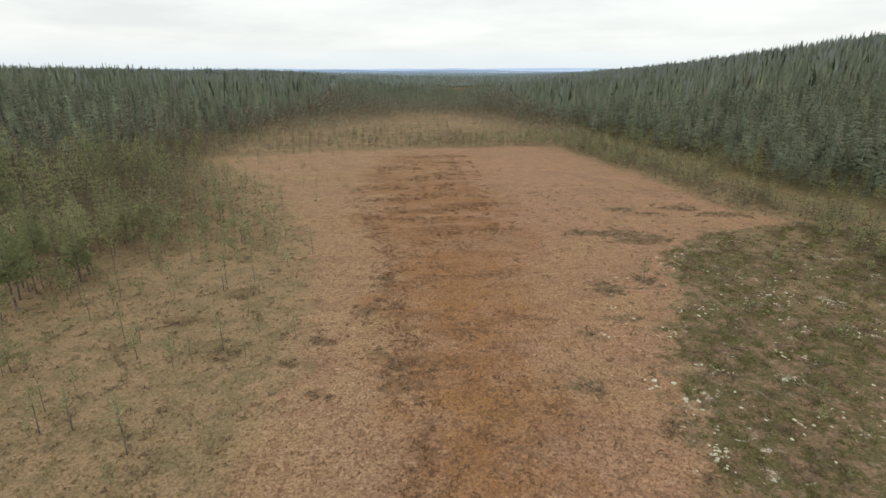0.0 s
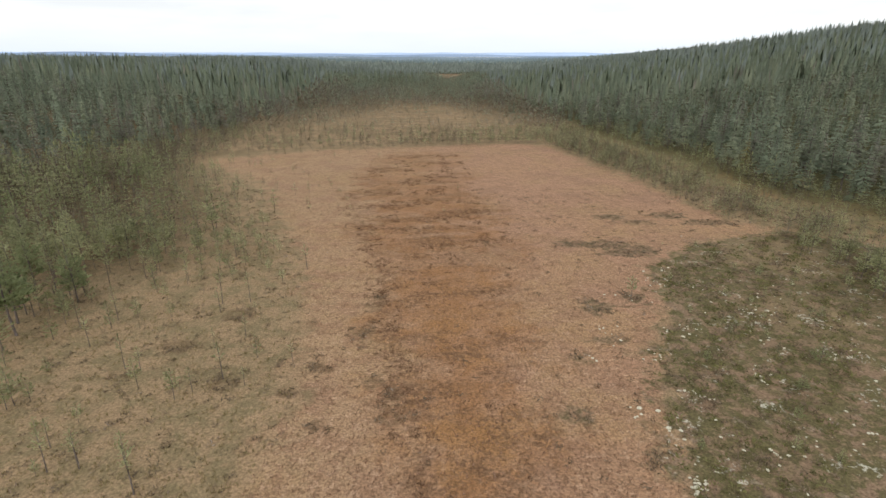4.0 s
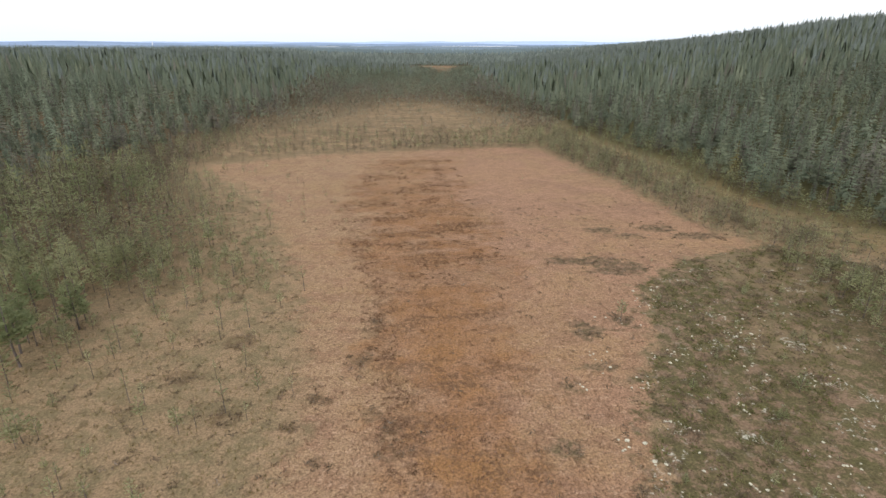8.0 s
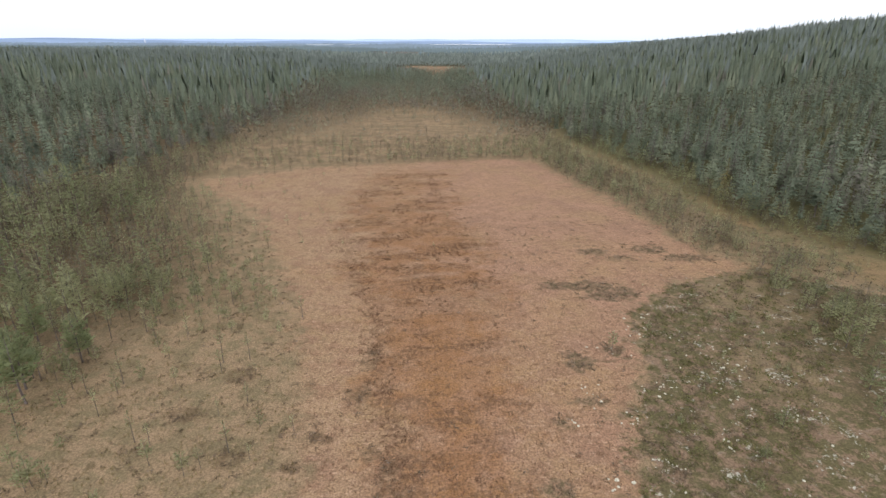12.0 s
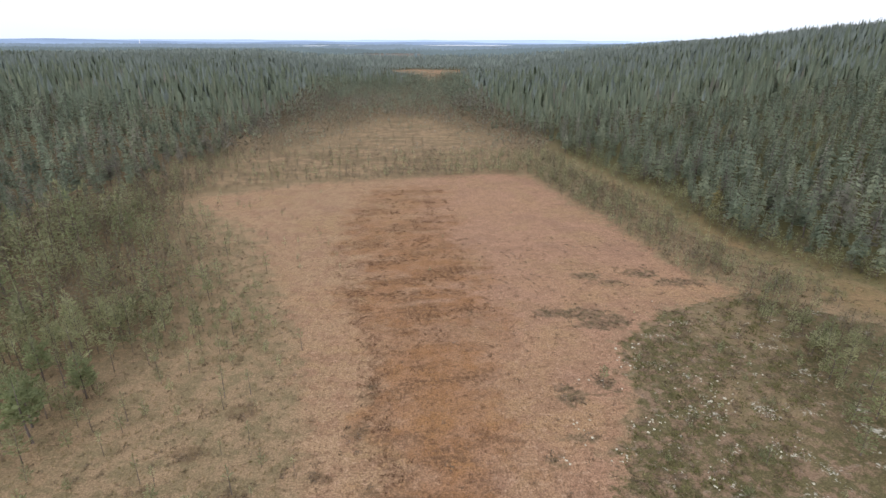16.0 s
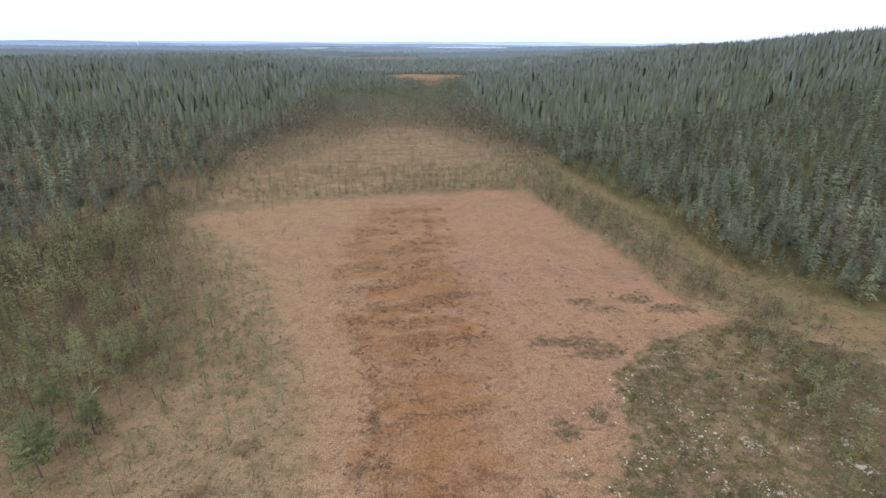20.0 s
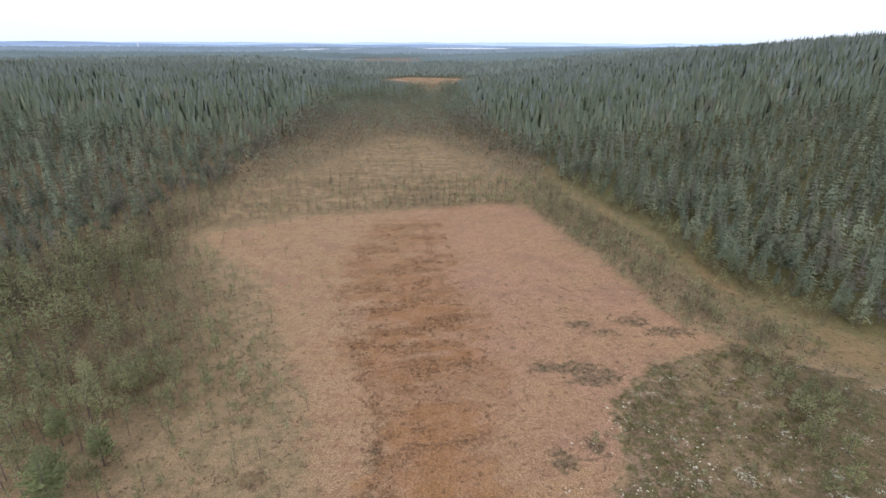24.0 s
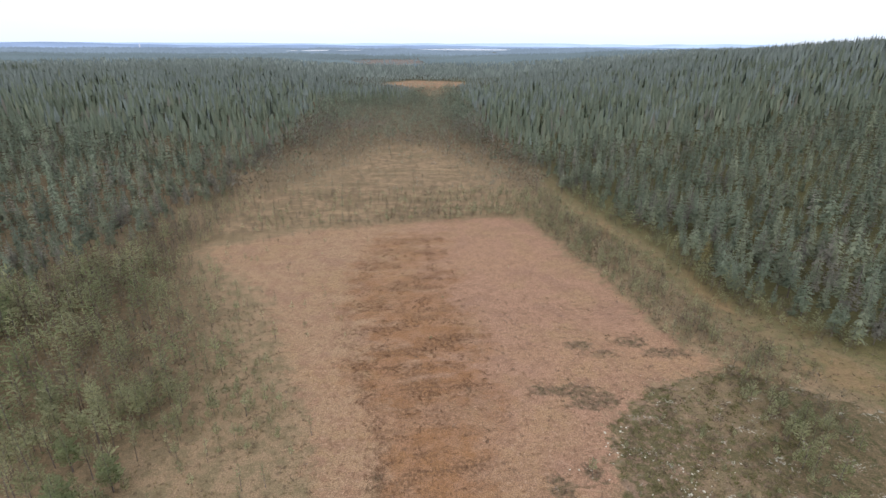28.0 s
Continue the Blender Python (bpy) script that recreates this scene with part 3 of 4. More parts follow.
tree_kind("rusty_pine", needle_crown(rs, 12, 6, 7, 0.15, 0.18, 0.55, 0.8, 0.06), trunk_shape(rs, 0.97, 0.011, 12), RUSTY)

WORDS = {
    "bog_pine": ("bog_pine", "small sparse bog pine with olive green needles", "tree", "small pines on the bog"),
    "lean_pine": ("bog_pine", "thin stunted pine with a bare lower trunk", "tree", "small pines on the bog"),
    "pine": ("pine_tree", "tall green forest pine with a grey trunk", "tree", "forest pines"),
    "bushy_pine": ("bog_pine", "bushy pale green young pine on the heath", "tree", "small pines on the bog"),
    "dead_pine": ("dead_pine", "dead grey pine with bare broken branches", "tree", "dead pines"),
    "olive_pine": ("pine_tree", "tall olive green forest pine with a grey trunk", "tree", "forest pines"),
    "dull_pine": ("pine_tree", "tall brownish green pine with thinning needles", "tree", "forest pines"),
    "green_pine": ("pine_tree", "tall fresh green pine at the bog edge", "tree", "forest pines"),
    "spruce": ("spruce_tree", "dark green narrow spruce at the forest edge", "tree", "forest spruces"),
    "yellow_spruce": ("spruce_tree", "yellowed spruce among green forest trees", "tree", "forest spruces"),
    "rusty_pine": ("pine_tree", "dying pine with rusty brown needles", "tree", "dying pines"),
}


def plant(kind, x, y, height, r, wide=1.0):
    name, label, category, group = WORDS[kind]
    crown, trunk = KINDS[kind][r.randint(len(KINDS[kind]))]
    tree = tagged(new(name), label, category, group)
    part("trunk", trunk, tree)
    part("crown", crown, tree)
    tree.matrix_basis = pose(x, y, float(ground_top(np.array([x]), np.array([y]))[0]) - 0.03, r.uniform(-2, 2), r.uniform(-2, 2), r.uniform(0, 360)) @ Matrix.Diagonal((height * wide, height * wide, height, 1))
    return tree


def stand(name, places, heights, templates, material, r, wide=1.0, label="", trunks=True, category="trees", tones=None, soft=False):
    """Many trees joined into one object, out of a few templates."""
    vs, fs, ts, ns, n = [], [], [], [], 0
    kinds = r.randint(0, len(templates), len(places))
    z = ground_top(places[:, 0], places[:, 1])
    for k, (v, f, t) in enumerate(templates):
        pick = np.nonzero(kinds == k)[0]
        a = r.uniform(0, math.tau, len(pick))[:, None]
        h = heights[pick][:, None]
        w = h * wide * r.uniform(0.72, 1.28, (len(pick), 1))
        x = places[pick, 0:1] + w * (np.cos(a) * v[:, 0] - np.sin(a) * v[:, 1])
        y = places[pick, 1:2] + w * (np.sin(a) * v[:, 0] + np.cos(a) * v[:, 1])
        zz = z[pick][:, None] + h * v[:, 2]
        vs.append(np.stack([x, y, zz], 2).reshape(-1, 3))
        fs.append((f[None] + (np.arange(len(pick)) * len(v))[:, None, None] + n).reshape(-1, 3))
        own = r.uniform(-0.45, 0.4, (len(pick), 1)) if tones is None else tones[pick][:, None]
        ts.append(np.clip(0.42 + 0.16 * t[None] + own, 0, 1).ravel())
        if soft:
            m = crown_normals(v)
            ns.append(np.stack([np.cos(a) * m[:, 0] - np.sin(a) * m[:, 1], np.sin(a) * m[:, 0] + np.cos(a) * m[:, 1], 0 * a + m[:, 2]], 2).reshape(-1, 3))
        n += len(pick) * len(v)
    ob = new(name, mesh_of(name, np.concatenate(vs), np.concatenate(fs), material, np.concatenate(ts), np.concatenate(ns) if soft else None))
    tagged(ob, label, category, "", "stuff")
    if trunks:
        s = Shape()
        s.tube([(0, 0, -0.02), (0, 0, 0.8)], (0.0095, 0.003), 3)
        v, f, t = s.arrays()
        p = np.stack([places[:, 0:1] + heights[:, None] * v[:, 0], places[:, 1:2] + heights[:, None] * v[:, 1], z[:, None] + heights[:, None] * v[:, 2]], 2)
        fs = (f[None] + (np.arange(len(places)) * len(v))[:, None, None]).reshape(-1, 3)
        tagged(part("trunks", mesh_of("trunks", p.reshape(-1, 3), fs, BARK), ob), "", "", "", "stuff")
    return ob


def scatter(r, low, high, apart):
    """Places spread over a box, one a cell with jitter."""
    nx, ny = int((high[0] - low[0]) / apart), int((high[1] - low[1]) / apart)
    gx, gy = np.meshgrid(np.arange(nx), np.arange(ny))
    p = np.stack([gx.ravel(), gy.ravel()], 1) + r.uniform(0, 1, (nx * ny, 2))
    p = p * apart + low
    return p[r.permutation(len(p))]


def in_view(p, spare=25.0):
    """What lies in the fan that the place is seen from."""
    return (np.abs(p[:, 0] + 0.04 * p[:, 1]) < p[:, 1] * 0.9 + spare) & (p[:, 1] > 12)


# ---- ground ----
def spread(low, high, fine, far_low, far_high, rate):
    """Coordinates with fine steps from low to high and growing steps beyond."""
    mid = list(np.arange(low, high, fine))
    out, d = [], fine
    v = high
    while v < far_high:
        out.append(v)
        d *= rate
        v += d
    out.append(far_high)
    back, d, v = [], fine, low - fine
    while v > far_low:
        back.append(v)
        d *= rate
        v -= d
    back.append(far_low)
    return np.array(back[::-1] + mid + out)


gx, gy = np.meshgrid(spread(-42, 76, 0.8, -4900, 4900, 1.1), spread(24, 100, 0.8, -3000, 4950, 1.045))
gz = ground_top(gx, gy)
ny, nx = gx.shape
idx = np.arange(nx * ny).reshape(ny, nx)
quad = np.stack([idx[:-1, :-1], idx[:-1, 1:], idx[1:, 1:], idx[1:, :-1]], -1).reshape(-1, 4)
ground_mesh = mesh_of("ground", np.stack([gx, gy, gz], -1).reshape(-1, 3), np.concatenate([quad[:, (0, 1, 2)], quad[:, (0, 2, 3)]]), GROUND)
ground_mesh.polygons.foreach_set("use_smooth", np.ones(len(ground_mesh.polygons), bool))
for zone_name, outline in (("zone_open", OPEN), ("zone_strip", STRIP), ("zone_heath", HEATH), ("zone_side", SIDE), ("zone_outer", OUTER), ("zone_mire", MIRE), ("zone_thicket", THICKET), ("zone_brush", BRUSH)):
    ground_mesh.attributes.new(zone_name, "FLOAT", "POINT").data.foreach_set("value", np.clip(inside_by(gx, gy, outline), -40, 40).ravel().astype(np.float32))
ground_mesh.attributes.new("zone_remote_far", "FLOAT", "POINT").data.foreach_set("value", np.clip(inside_by(gx, gy, REMOTE_FAR), -40, 40).ravel().astype(np.float32))
remote_in = inside_by(gx, gy, REMOTE)
ground_mesh.attributes.new("zone_remote", "FLOAT", "POINT").data.foreach_set("value", np.clip(remote_in, -40, 40).ravel().astype(np.float32))
spot_in = spots_by(gx, gy, SHRUB_SPOTS)
ground_mesh.attributes.new("zone_shrub", "FLOAT", "POINT").data.foreach_set("value", spot_in.ravel().astype(np.float32))
ground_mesh.attributes.new("zone_hummock", "FLOAT", "POINT").data.foreach_set("value", spots_by(gx, gy, HUMMOCKS).ravel().astype(np.float32))
ground_mesh.attributes.new("zone_dry", "FLOAT", "POINT").data.foreach_set("value", np.clip(spots_by(gx, gy, [(58, 82, 9, 9), (47, 60, 5, 7)]), -40, 40).ravel().astype(np.float32))
ground_mesh.attributes.new("zone_peat", "FLOAT", "POINT").data.foreach_set("value", spots_by(gx, gy, [(80, 128, 4, 9), (82, 142, 3, 6), (70, 185, 3, 9)]).ravel().astype(np.float32))
rim_in = 1.2 - np.abs(inside_by(gx, gy, STRIP)) - 30 * (gx > np.interp(gy, (0, 120, 200), (4, 2, 0)))
ground_mesh.attributes.new("zone_rim", "FLOAT", "POINT").data.foreach_set("value", np.clip(rim_in, -40, 40).ravel().astype(np.float32))
ground_mesh.attributes.new("north", "FLOAT", "POINT").data.foreach_set("value", np.clip(gy, 0, 300).ravel().astype(np.float32))
ground_mesh.attributes.new("east", "FLOAT", "POINT").data.foreach_set("value", np.clip(gx, -60, 120).ravel().astype(np.float32))
tagged(new("ground", ground_mesh), "rust-brown boggy ground with straw and peat moss", "ground", "", "structure")


# ---- distance: wooded plain, lakes and hills in painted blue haze ----
# Haze is put into the colour; the glow stands in for bright air.
def glowing_haze_material(name, colour, glow):
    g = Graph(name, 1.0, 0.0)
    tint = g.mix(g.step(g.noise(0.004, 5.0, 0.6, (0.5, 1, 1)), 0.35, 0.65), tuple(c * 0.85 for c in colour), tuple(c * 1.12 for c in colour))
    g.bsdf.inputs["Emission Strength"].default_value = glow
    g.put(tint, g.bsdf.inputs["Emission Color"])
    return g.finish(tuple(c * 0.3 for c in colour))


def hill_range(name, depth, low, crest, colour, glow, label):
    """A wooded range: a long ridge with a front and a back slope."""
    xs = np.linspace(-4700, 4700, 400)
    top = crest(xs)
    rows_ = [(depth - 420, low + 0 * xs), (depth - 160, low + (top - low) * 0.6), (depth, top), (depth + 60, low + 0 * xs - 5)]
    v = np.concatenate([np.stack([xs * (y / depth), np.full(len(xs), y) - xs * xs / 40000, z], 1) for y, z in rows_])
    n, tris = len(xs), []
    for k in range(len(rows_) - 1):
        i = np.arange(n - 1) + k * n
        tris += [np.stack([i, i + 1, i + n + 1], 1), np.stack([i, i + n + 1, i + n], 1)]
    tagged(new(name, mesh_of(name, v, np.concatenate(tris), glowing_haze_material(name, colour, glow))), label, "hills", "", "structure")


# Hill blues are painted haze, paler with depth, and they glow.
hill_range("backdrop_hills_far", 4700, -10, lambda x: 46 + 5 * ripple(x, x * 0, 1700, 5) + 2 * ripple(x, x * 0, 500, 6), (0.42, 0.52, 0.7), 1.0, "wooded hills on the horizon with pale blue haze in their colour")
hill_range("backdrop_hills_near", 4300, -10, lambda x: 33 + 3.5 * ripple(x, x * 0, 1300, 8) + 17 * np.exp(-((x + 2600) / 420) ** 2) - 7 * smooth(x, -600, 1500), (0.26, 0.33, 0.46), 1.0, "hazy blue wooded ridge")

# Canopy and far trees carry the blue haze in a glowing colour.
HAZE_FAR = glowing_haze_material("far_haze_forest", (0.195, 0.24, 0.285), 1.0)
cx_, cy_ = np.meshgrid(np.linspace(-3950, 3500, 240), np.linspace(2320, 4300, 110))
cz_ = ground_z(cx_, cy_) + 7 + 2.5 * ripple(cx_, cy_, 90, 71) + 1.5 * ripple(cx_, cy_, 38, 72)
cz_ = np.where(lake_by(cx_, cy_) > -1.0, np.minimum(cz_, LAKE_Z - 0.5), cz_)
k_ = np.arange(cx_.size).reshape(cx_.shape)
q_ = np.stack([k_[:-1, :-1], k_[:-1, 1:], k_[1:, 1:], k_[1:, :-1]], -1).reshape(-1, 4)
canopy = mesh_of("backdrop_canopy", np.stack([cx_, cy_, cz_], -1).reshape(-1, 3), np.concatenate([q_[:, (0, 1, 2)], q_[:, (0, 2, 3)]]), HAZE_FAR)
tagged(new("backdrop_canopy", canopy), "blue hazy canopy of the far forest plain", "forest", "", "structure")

# ---- trees over the place ----
r = np.random.RandomState(21)


def low_arrays(shape):
    return shape.arrays()


MID_SPRUCE = [bough_crown(r, 12, 6, 1, 0.1, r.uniform(0.11, 0.14), 0.95, -0.7, 0.95, 0.28).arrays() for _ in range(6)]
MID_PINE = [bough_crown(r, 12, 7, 1, r.uniform(0.16, 0.34), r.uniform(0.125, 0.16), r.uniform(0.65, 0.95), r.uniform(-0.75, -0.35), 0.75, 0.23).arrays() for _ in range(12)]
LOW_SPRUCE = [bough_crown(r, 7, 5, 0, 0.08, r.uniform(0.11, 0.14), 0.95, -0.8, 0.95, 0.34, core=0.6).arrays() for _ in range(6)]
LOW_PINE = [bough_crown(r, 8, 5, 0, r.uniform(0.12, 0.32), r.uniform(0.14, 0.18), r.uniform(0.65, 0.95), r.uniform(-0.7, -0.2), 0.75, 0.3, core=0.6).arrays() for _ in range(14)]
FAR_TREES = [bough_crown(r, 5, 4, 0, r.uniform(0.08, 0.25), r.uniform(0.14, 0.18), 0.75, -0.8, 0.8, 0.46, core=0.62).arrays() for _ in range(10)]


def spike(r):
    s = Shape()
    a = np.arange(3) * math.tau / 3 + r.uniform(0, 6)
    w = r.uniform(0.12, 0.16)
    v = [(w * math.cos(q), w * math.sin(q), 0.3) for q in a] + [(0, 0, 1)]
    s.add(v, [(0, 1, 3), (1, 2, 3), (2, 0, 3)], r.uniform(0.2, 0.8))
    return s


SPIKES = [spike(r).arrays() for _ in range(6)]


def wooded(p):
    """True where forest stands."""
    x, y = p[:, 0], p[:, 1]
    edge = inside_by(x, y, MIRE) + 5 * ripple(x, y, 40, 31) * smooth(np.hypot(x, y), 90, 160) + 7 * ripple(x, y, 60, 33) * smooth(y, 240, 330) + 2.5 * ripple(x, y, 11, 32)
    ridge = (x - np.interp(y, RIGHT_Y, RIGHT_X)) < 640
    return (edge < 0) & (inside_by(x, y, REMOTE) < 0) & ((inside_by(x, y, REMOTE_FAR) < 0) | (np.sin(x * 12.9 + y * 78.2) > 0.93)) & (lake_by(x, y) < -0.78) & ridge & in_view(p)


def forest_heights(p, r):
    open_bog = np.maximum(inside_by(p[:, 0], p[:, 1], REMOTE), inside_by(p[:, 0], p[:, 1], REMOTE_FAR) * 0.6)
    young = 0.2 * smooth(inside_by(p[:, 0], p[:, 1], MIRE), -38, 4) * ((p[:, 0] < 0) | (p[:, 1] > 230)) * (p[:, 1] < 560)
    return (1 - 0.5 * smooth(open_bog, -130, -40)) * (1 - young) * np.clip(12.2 + 1.6 * ripple(p[:, 0], p[:, 1], 60, 41) + r.normal(0, 2.6, len(p)), 5, 19)


def mood_of(p, r):
    """Which sort of pine stands at a place: 0 green, 1 olive, 2 thin and brownish; in patches, and browner by the bog."""
    x, y = p[:, 0], p[:, 1]
    v = 0.7 * ripple(x, y, 55, 81) + r.normal(0, 0.6, len(p)) + 0.9 * smooth(inside_by(x, y, MIRE), -24, 0) * ((x < 0) | (y > 240)) - 0.75 * smooth(np.hypot(x, y), 250, 600)
    return np.where(v > 0.85, 2, np.where(v > 0.0, 1, 0))


woods = scatter(r, (-300, 20), (330, 330), 4.9)
woods = woods[wooded(woods)]
reach = np.hypot(woods[:, 0], woods[:, 1])
rim = -inside_by(woods[:, 0], woods[:, 1], MIRE)
woods, rim, reach = woods[np.argsort(rim + 0.06 * reach)], None, None
tall = forest_heights(woods, r)
conifer = ripple(woods[:, 0], woods[:, 1], 70, 44) + r.normal(0, 0.7, len(woods)) > np.where(woods[:, 0] > 0, 0.75, 1.05)
mood = mood_of(woods, r)
counts = {"pine": 0, "spruce": 0}
joined = []
for i, (x, y) in enumerate(woods):
    kind = "spruce" if conifer[i] else "pine"
    if counts[kind] < (290 if kind == "pine" else 130):
        counts[kind] += 1
        plant("yellow_spruce" if kind == "spruce" and counts[kind] % 37 == 5 else kind if kind == "spruce" else ("pine", "olive_pine", "dull_pine")[mood[i]], x, y, tall[i] * (0.85 if counts[kind] < 90 else 1), r, r.uniform(0.85, 1.15))
    else:
        joined.append(i)
joined = np.array(joined)
PINE_SORTS = ((0, PINE, "green"), (1, OLIVE, "olive green"), (2, DULL, "brownish green"))
pick = joined[conifer[joined]]
stand("spruce_stand", woods[pick], tall[pick], MID_SPRUCE, SPRUCE, r, 1.1, "dense dark green spruce forest behind the bog", soft=True)
for sort, mat, colour_word in PINE_SORTS:
    pick = joined[~conifer[joined] & (mood[joined] == sort)]
    stand("pine_stand", woods[pick], tall[pick], MID_PINE, mat, r, 1.1, "dense " + colour_word + " pine forest around the bog", soft=True)

woods = scatter(r, (-900, 20), (800, 1000), 5.0)
woods = woods[wooded(woods) & ~((np.abs(woods[:, 0] - 15) < 315) & (woods[:, 1] < 330))]
away = np.hypot(woods[:, 0], woods[:, 1])
woods = woods[r.uniform(0, 1, len(woods)) < 1 - 0.3 * smooth(away, 500, 900)]
away = np.hypot(woods[:, 0], woods[:, 1])
tall = forest_heights(woods, r)
spur = smooth(np.hypot((woods[:, 0] + 55) / 60, (woods[:, 1] - 610) / 40), 1.0, 0.5)
conifer = ripple(woods[:, 0], woods[:, 1], 110, 45) + r.normal(0, 0.7, len(woods)) + 2.0 * spur > 0.95
mood = mood_of(woods, r)
# More pines take the haze-tinted needles the farther they stand.
hazed = r.uniform(0, 1, len(woods)) < smooth(away, 320, 850)
stand("spruce_forest", woods[conifer], tall[conifer], LOW_SPRUCE, SPRUCE, r, 1.1, "dark spruce forest on the hillside", False, tones=r.uniform(-0.2, 0.3, conifer.sum()), soft=True)
for sort, mat, colour_word in PINE_SORTS:
    pick = ~conifer & (mood == sort) & ~hazed
    stand("pine_forest", woods[pick], tall[pick], LOW_PINE, mat, r, 1.0, colour_word + " pine forest on the slopes", False, tones=r.uniform(-0.15, 0.3, pick.sum()), soft=True)
pick = ~conifer & hazed
stand("distant_forest", woods[pick], tall[pick], FAR_TREES, HAZED_PINE, r, 1.1, "pine forest far up the valley with blue haze in its colour", False, tones=r.uniform(-0.2, 0.15, pick.sum()), soft=True)

woods = scatter(r, (-1700, 20), (1300, 1750), 6.5)
away = np.hypot(woods[:, 0], woods[:, 1])
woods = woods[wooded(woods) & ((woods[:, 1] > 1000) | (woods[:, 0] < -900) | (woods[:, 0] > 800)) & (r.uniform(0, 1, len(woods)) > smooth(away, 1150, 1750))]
stand("distant_forest", woods, forest_heights(woods, r), SPIKES, HAZED_PINE, r, 1.7, "wide distant conifer forest", False, soft=True)
woods = scatter(r, (-2200, 1000), (1700, 2400), 8.5)
away = np.hypot(woods[:, 0], woods[:, 1])
woods = woods[wooded(woods) & (r.uniform(0, 1, len(woods)) < smooth(away, 1150, 1750))]
# From about 1200 m out a glowing haze colour replaces the needle colour.
stand("hazy_forest", woods, forest_heights(woods, r), SPIKES, glowing_haze_material("hazy_forest", (0.145, 0.18, 0.188), 1.0), r, 2.2, "hazy distant conifer forest", False)
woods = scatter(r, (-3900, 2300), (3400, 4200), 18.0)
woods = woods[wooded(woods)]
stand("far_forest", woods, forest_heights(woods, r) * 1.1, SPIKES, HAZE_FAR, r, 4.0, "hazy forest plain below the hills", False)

# small pines of the bog
bog = scatter(r, (-140, 16), (125, 240), 1.75)
bog = bog[in_view(bog, 12)]
x, y = bog[:, 0], bog[:, 1]
d_open, d_mire, d_heath, d_side, d_outer = (inside_by(x, y, o) for o in (OPEN, MIRE, HEATH, SIDE, OUTER))
west = (x < np.interp(y, (8, 45, 80, 135, 168, 400), (-14, -14, -21, -43, -72, -60))) & (d_open < 0)
clump = 0.5 + 0.5 * ripple(x, y, 16, 52)
chance = np.zeros(len(bog))
height = np.full(len(bog), 3.0)
away = -d_open
grow = smooth(away, 0, 30) * smooth(y, 20, 85)
chance = np.where(west, 0.035 + 0.12 * smooth(away, 2, 24) * smooth(y, 30, 75) * (0.3 + clump) + 0.36 * smooth(away, 0, 9) * smooth(y, 55, 85) * (0.4 + clump) + 0.2 * smooth(inside_by(x, y, THICKET), -20, 14) * (0.3 + 0.9 * clump) * smooth(y, 25, 60) + 0.05 * smooth(away, 8, 40) * smooth(y, 56, 80) + 0.35 * smooth(d_mire, 45, 15) * smooth(y, 100, 135), chance)
height = np.where(west, 1.8 + 2.6 * grow + 1.2 * clump + 1.3 * smooth(inside_by(x, y, THICKET), 2, 30) + 0.6 * smooth(y, 95, 125) + 2.2 * smooth(d_mire, 40, 8) * smooth(y, 90, 130), height)
height = height * np.where(west, 1 + 0.25 * smooth(inside_by(x, y, THICKET), -8, 8), 1)
east = (x > 40) & (d_open < 0) & (d_side < 1) & (d_outer < 0) & (y > 88)
chance = np.where(east, 0.85 * (0.55 + 0.7 * clump), chance)
height = np.where(east, 3.0 + 1.2 * clump + 0.006 * y, height)
chance = np.where(d_heath > 0, 0.065 + 0.3 * smooth(x, 58, 68) * (0.4 + clump), chance)
height = np.where(d_heath > 0, 1.6 + 3.0 * smooth(x, 50, 64), height)
chance = np.where((d_side > 1), 0.05, chance)
edge_young = (d_mire < np.where(x > 0, 14, 9)) & (d_mire > 0) & (y > 50)
chance = np.where(edge_young, np.where(x > 0, 0.6 * smooth(d_mire, 14, 2) + 0.06, 0.7 * smooth(d_mire, 9, 1) + 0.3), chance)
height = np.where(edge_young, 3.5 + 4.5 * smooth(d_mire, 9, 0), height)
height = np.where(d_outer > 0, 4.0, height)
chance = np.where(d_outer > 0, 0.24 + 0.45 * smooth(-d_open, 10, 3) + 0.3 * smooth(d_outer, 12, 0) * clump + 0.12 * smooth(ripple(x * 0.35, y, 24, 58), 0.3, 0.6), chance)
margin = smooth(y, 95, 120) * smooth(d_open, 26, 2) * (x < -18)
chance = np.where((d_open > 0.5), 0.002 + 0.16 * margin * clump, chance)
height = np.where(d_open > 0.5, 1.2 + 1.8 * margin, height)
north = (y > 190) & (d_outer < 0) & (d_open < 0) & (d_side < 0)
chance = np.where(north, 0.6, chance)
height = np.where(north, 4.0 + 2 * clump, height)
keep = (r.uniform(0, 1, len(bog)) < chance) & (d_mire > 1)
bog, height = bog[keep], height[keep] * r.uniform(0.65, 1.3, keep.sum())
cell = np.floor((bog[:, 0] + 400) / 2.5) * 4000 + np.floor(bog[:, 1] / 2.5)
first = np.zeros(len(bog), bool)
first[np.unique(cell, return_index=True)[1]] = True
first |= (bog[:, 0] > -14) | (r.uniform(0, 1, len(bog)) < 0.15)
bog, height = bog[first], height[first]
order = np.argsort(np.hypot(bog[:, 0], bog[:, 1]))
bog, height = bog[order], height[order]
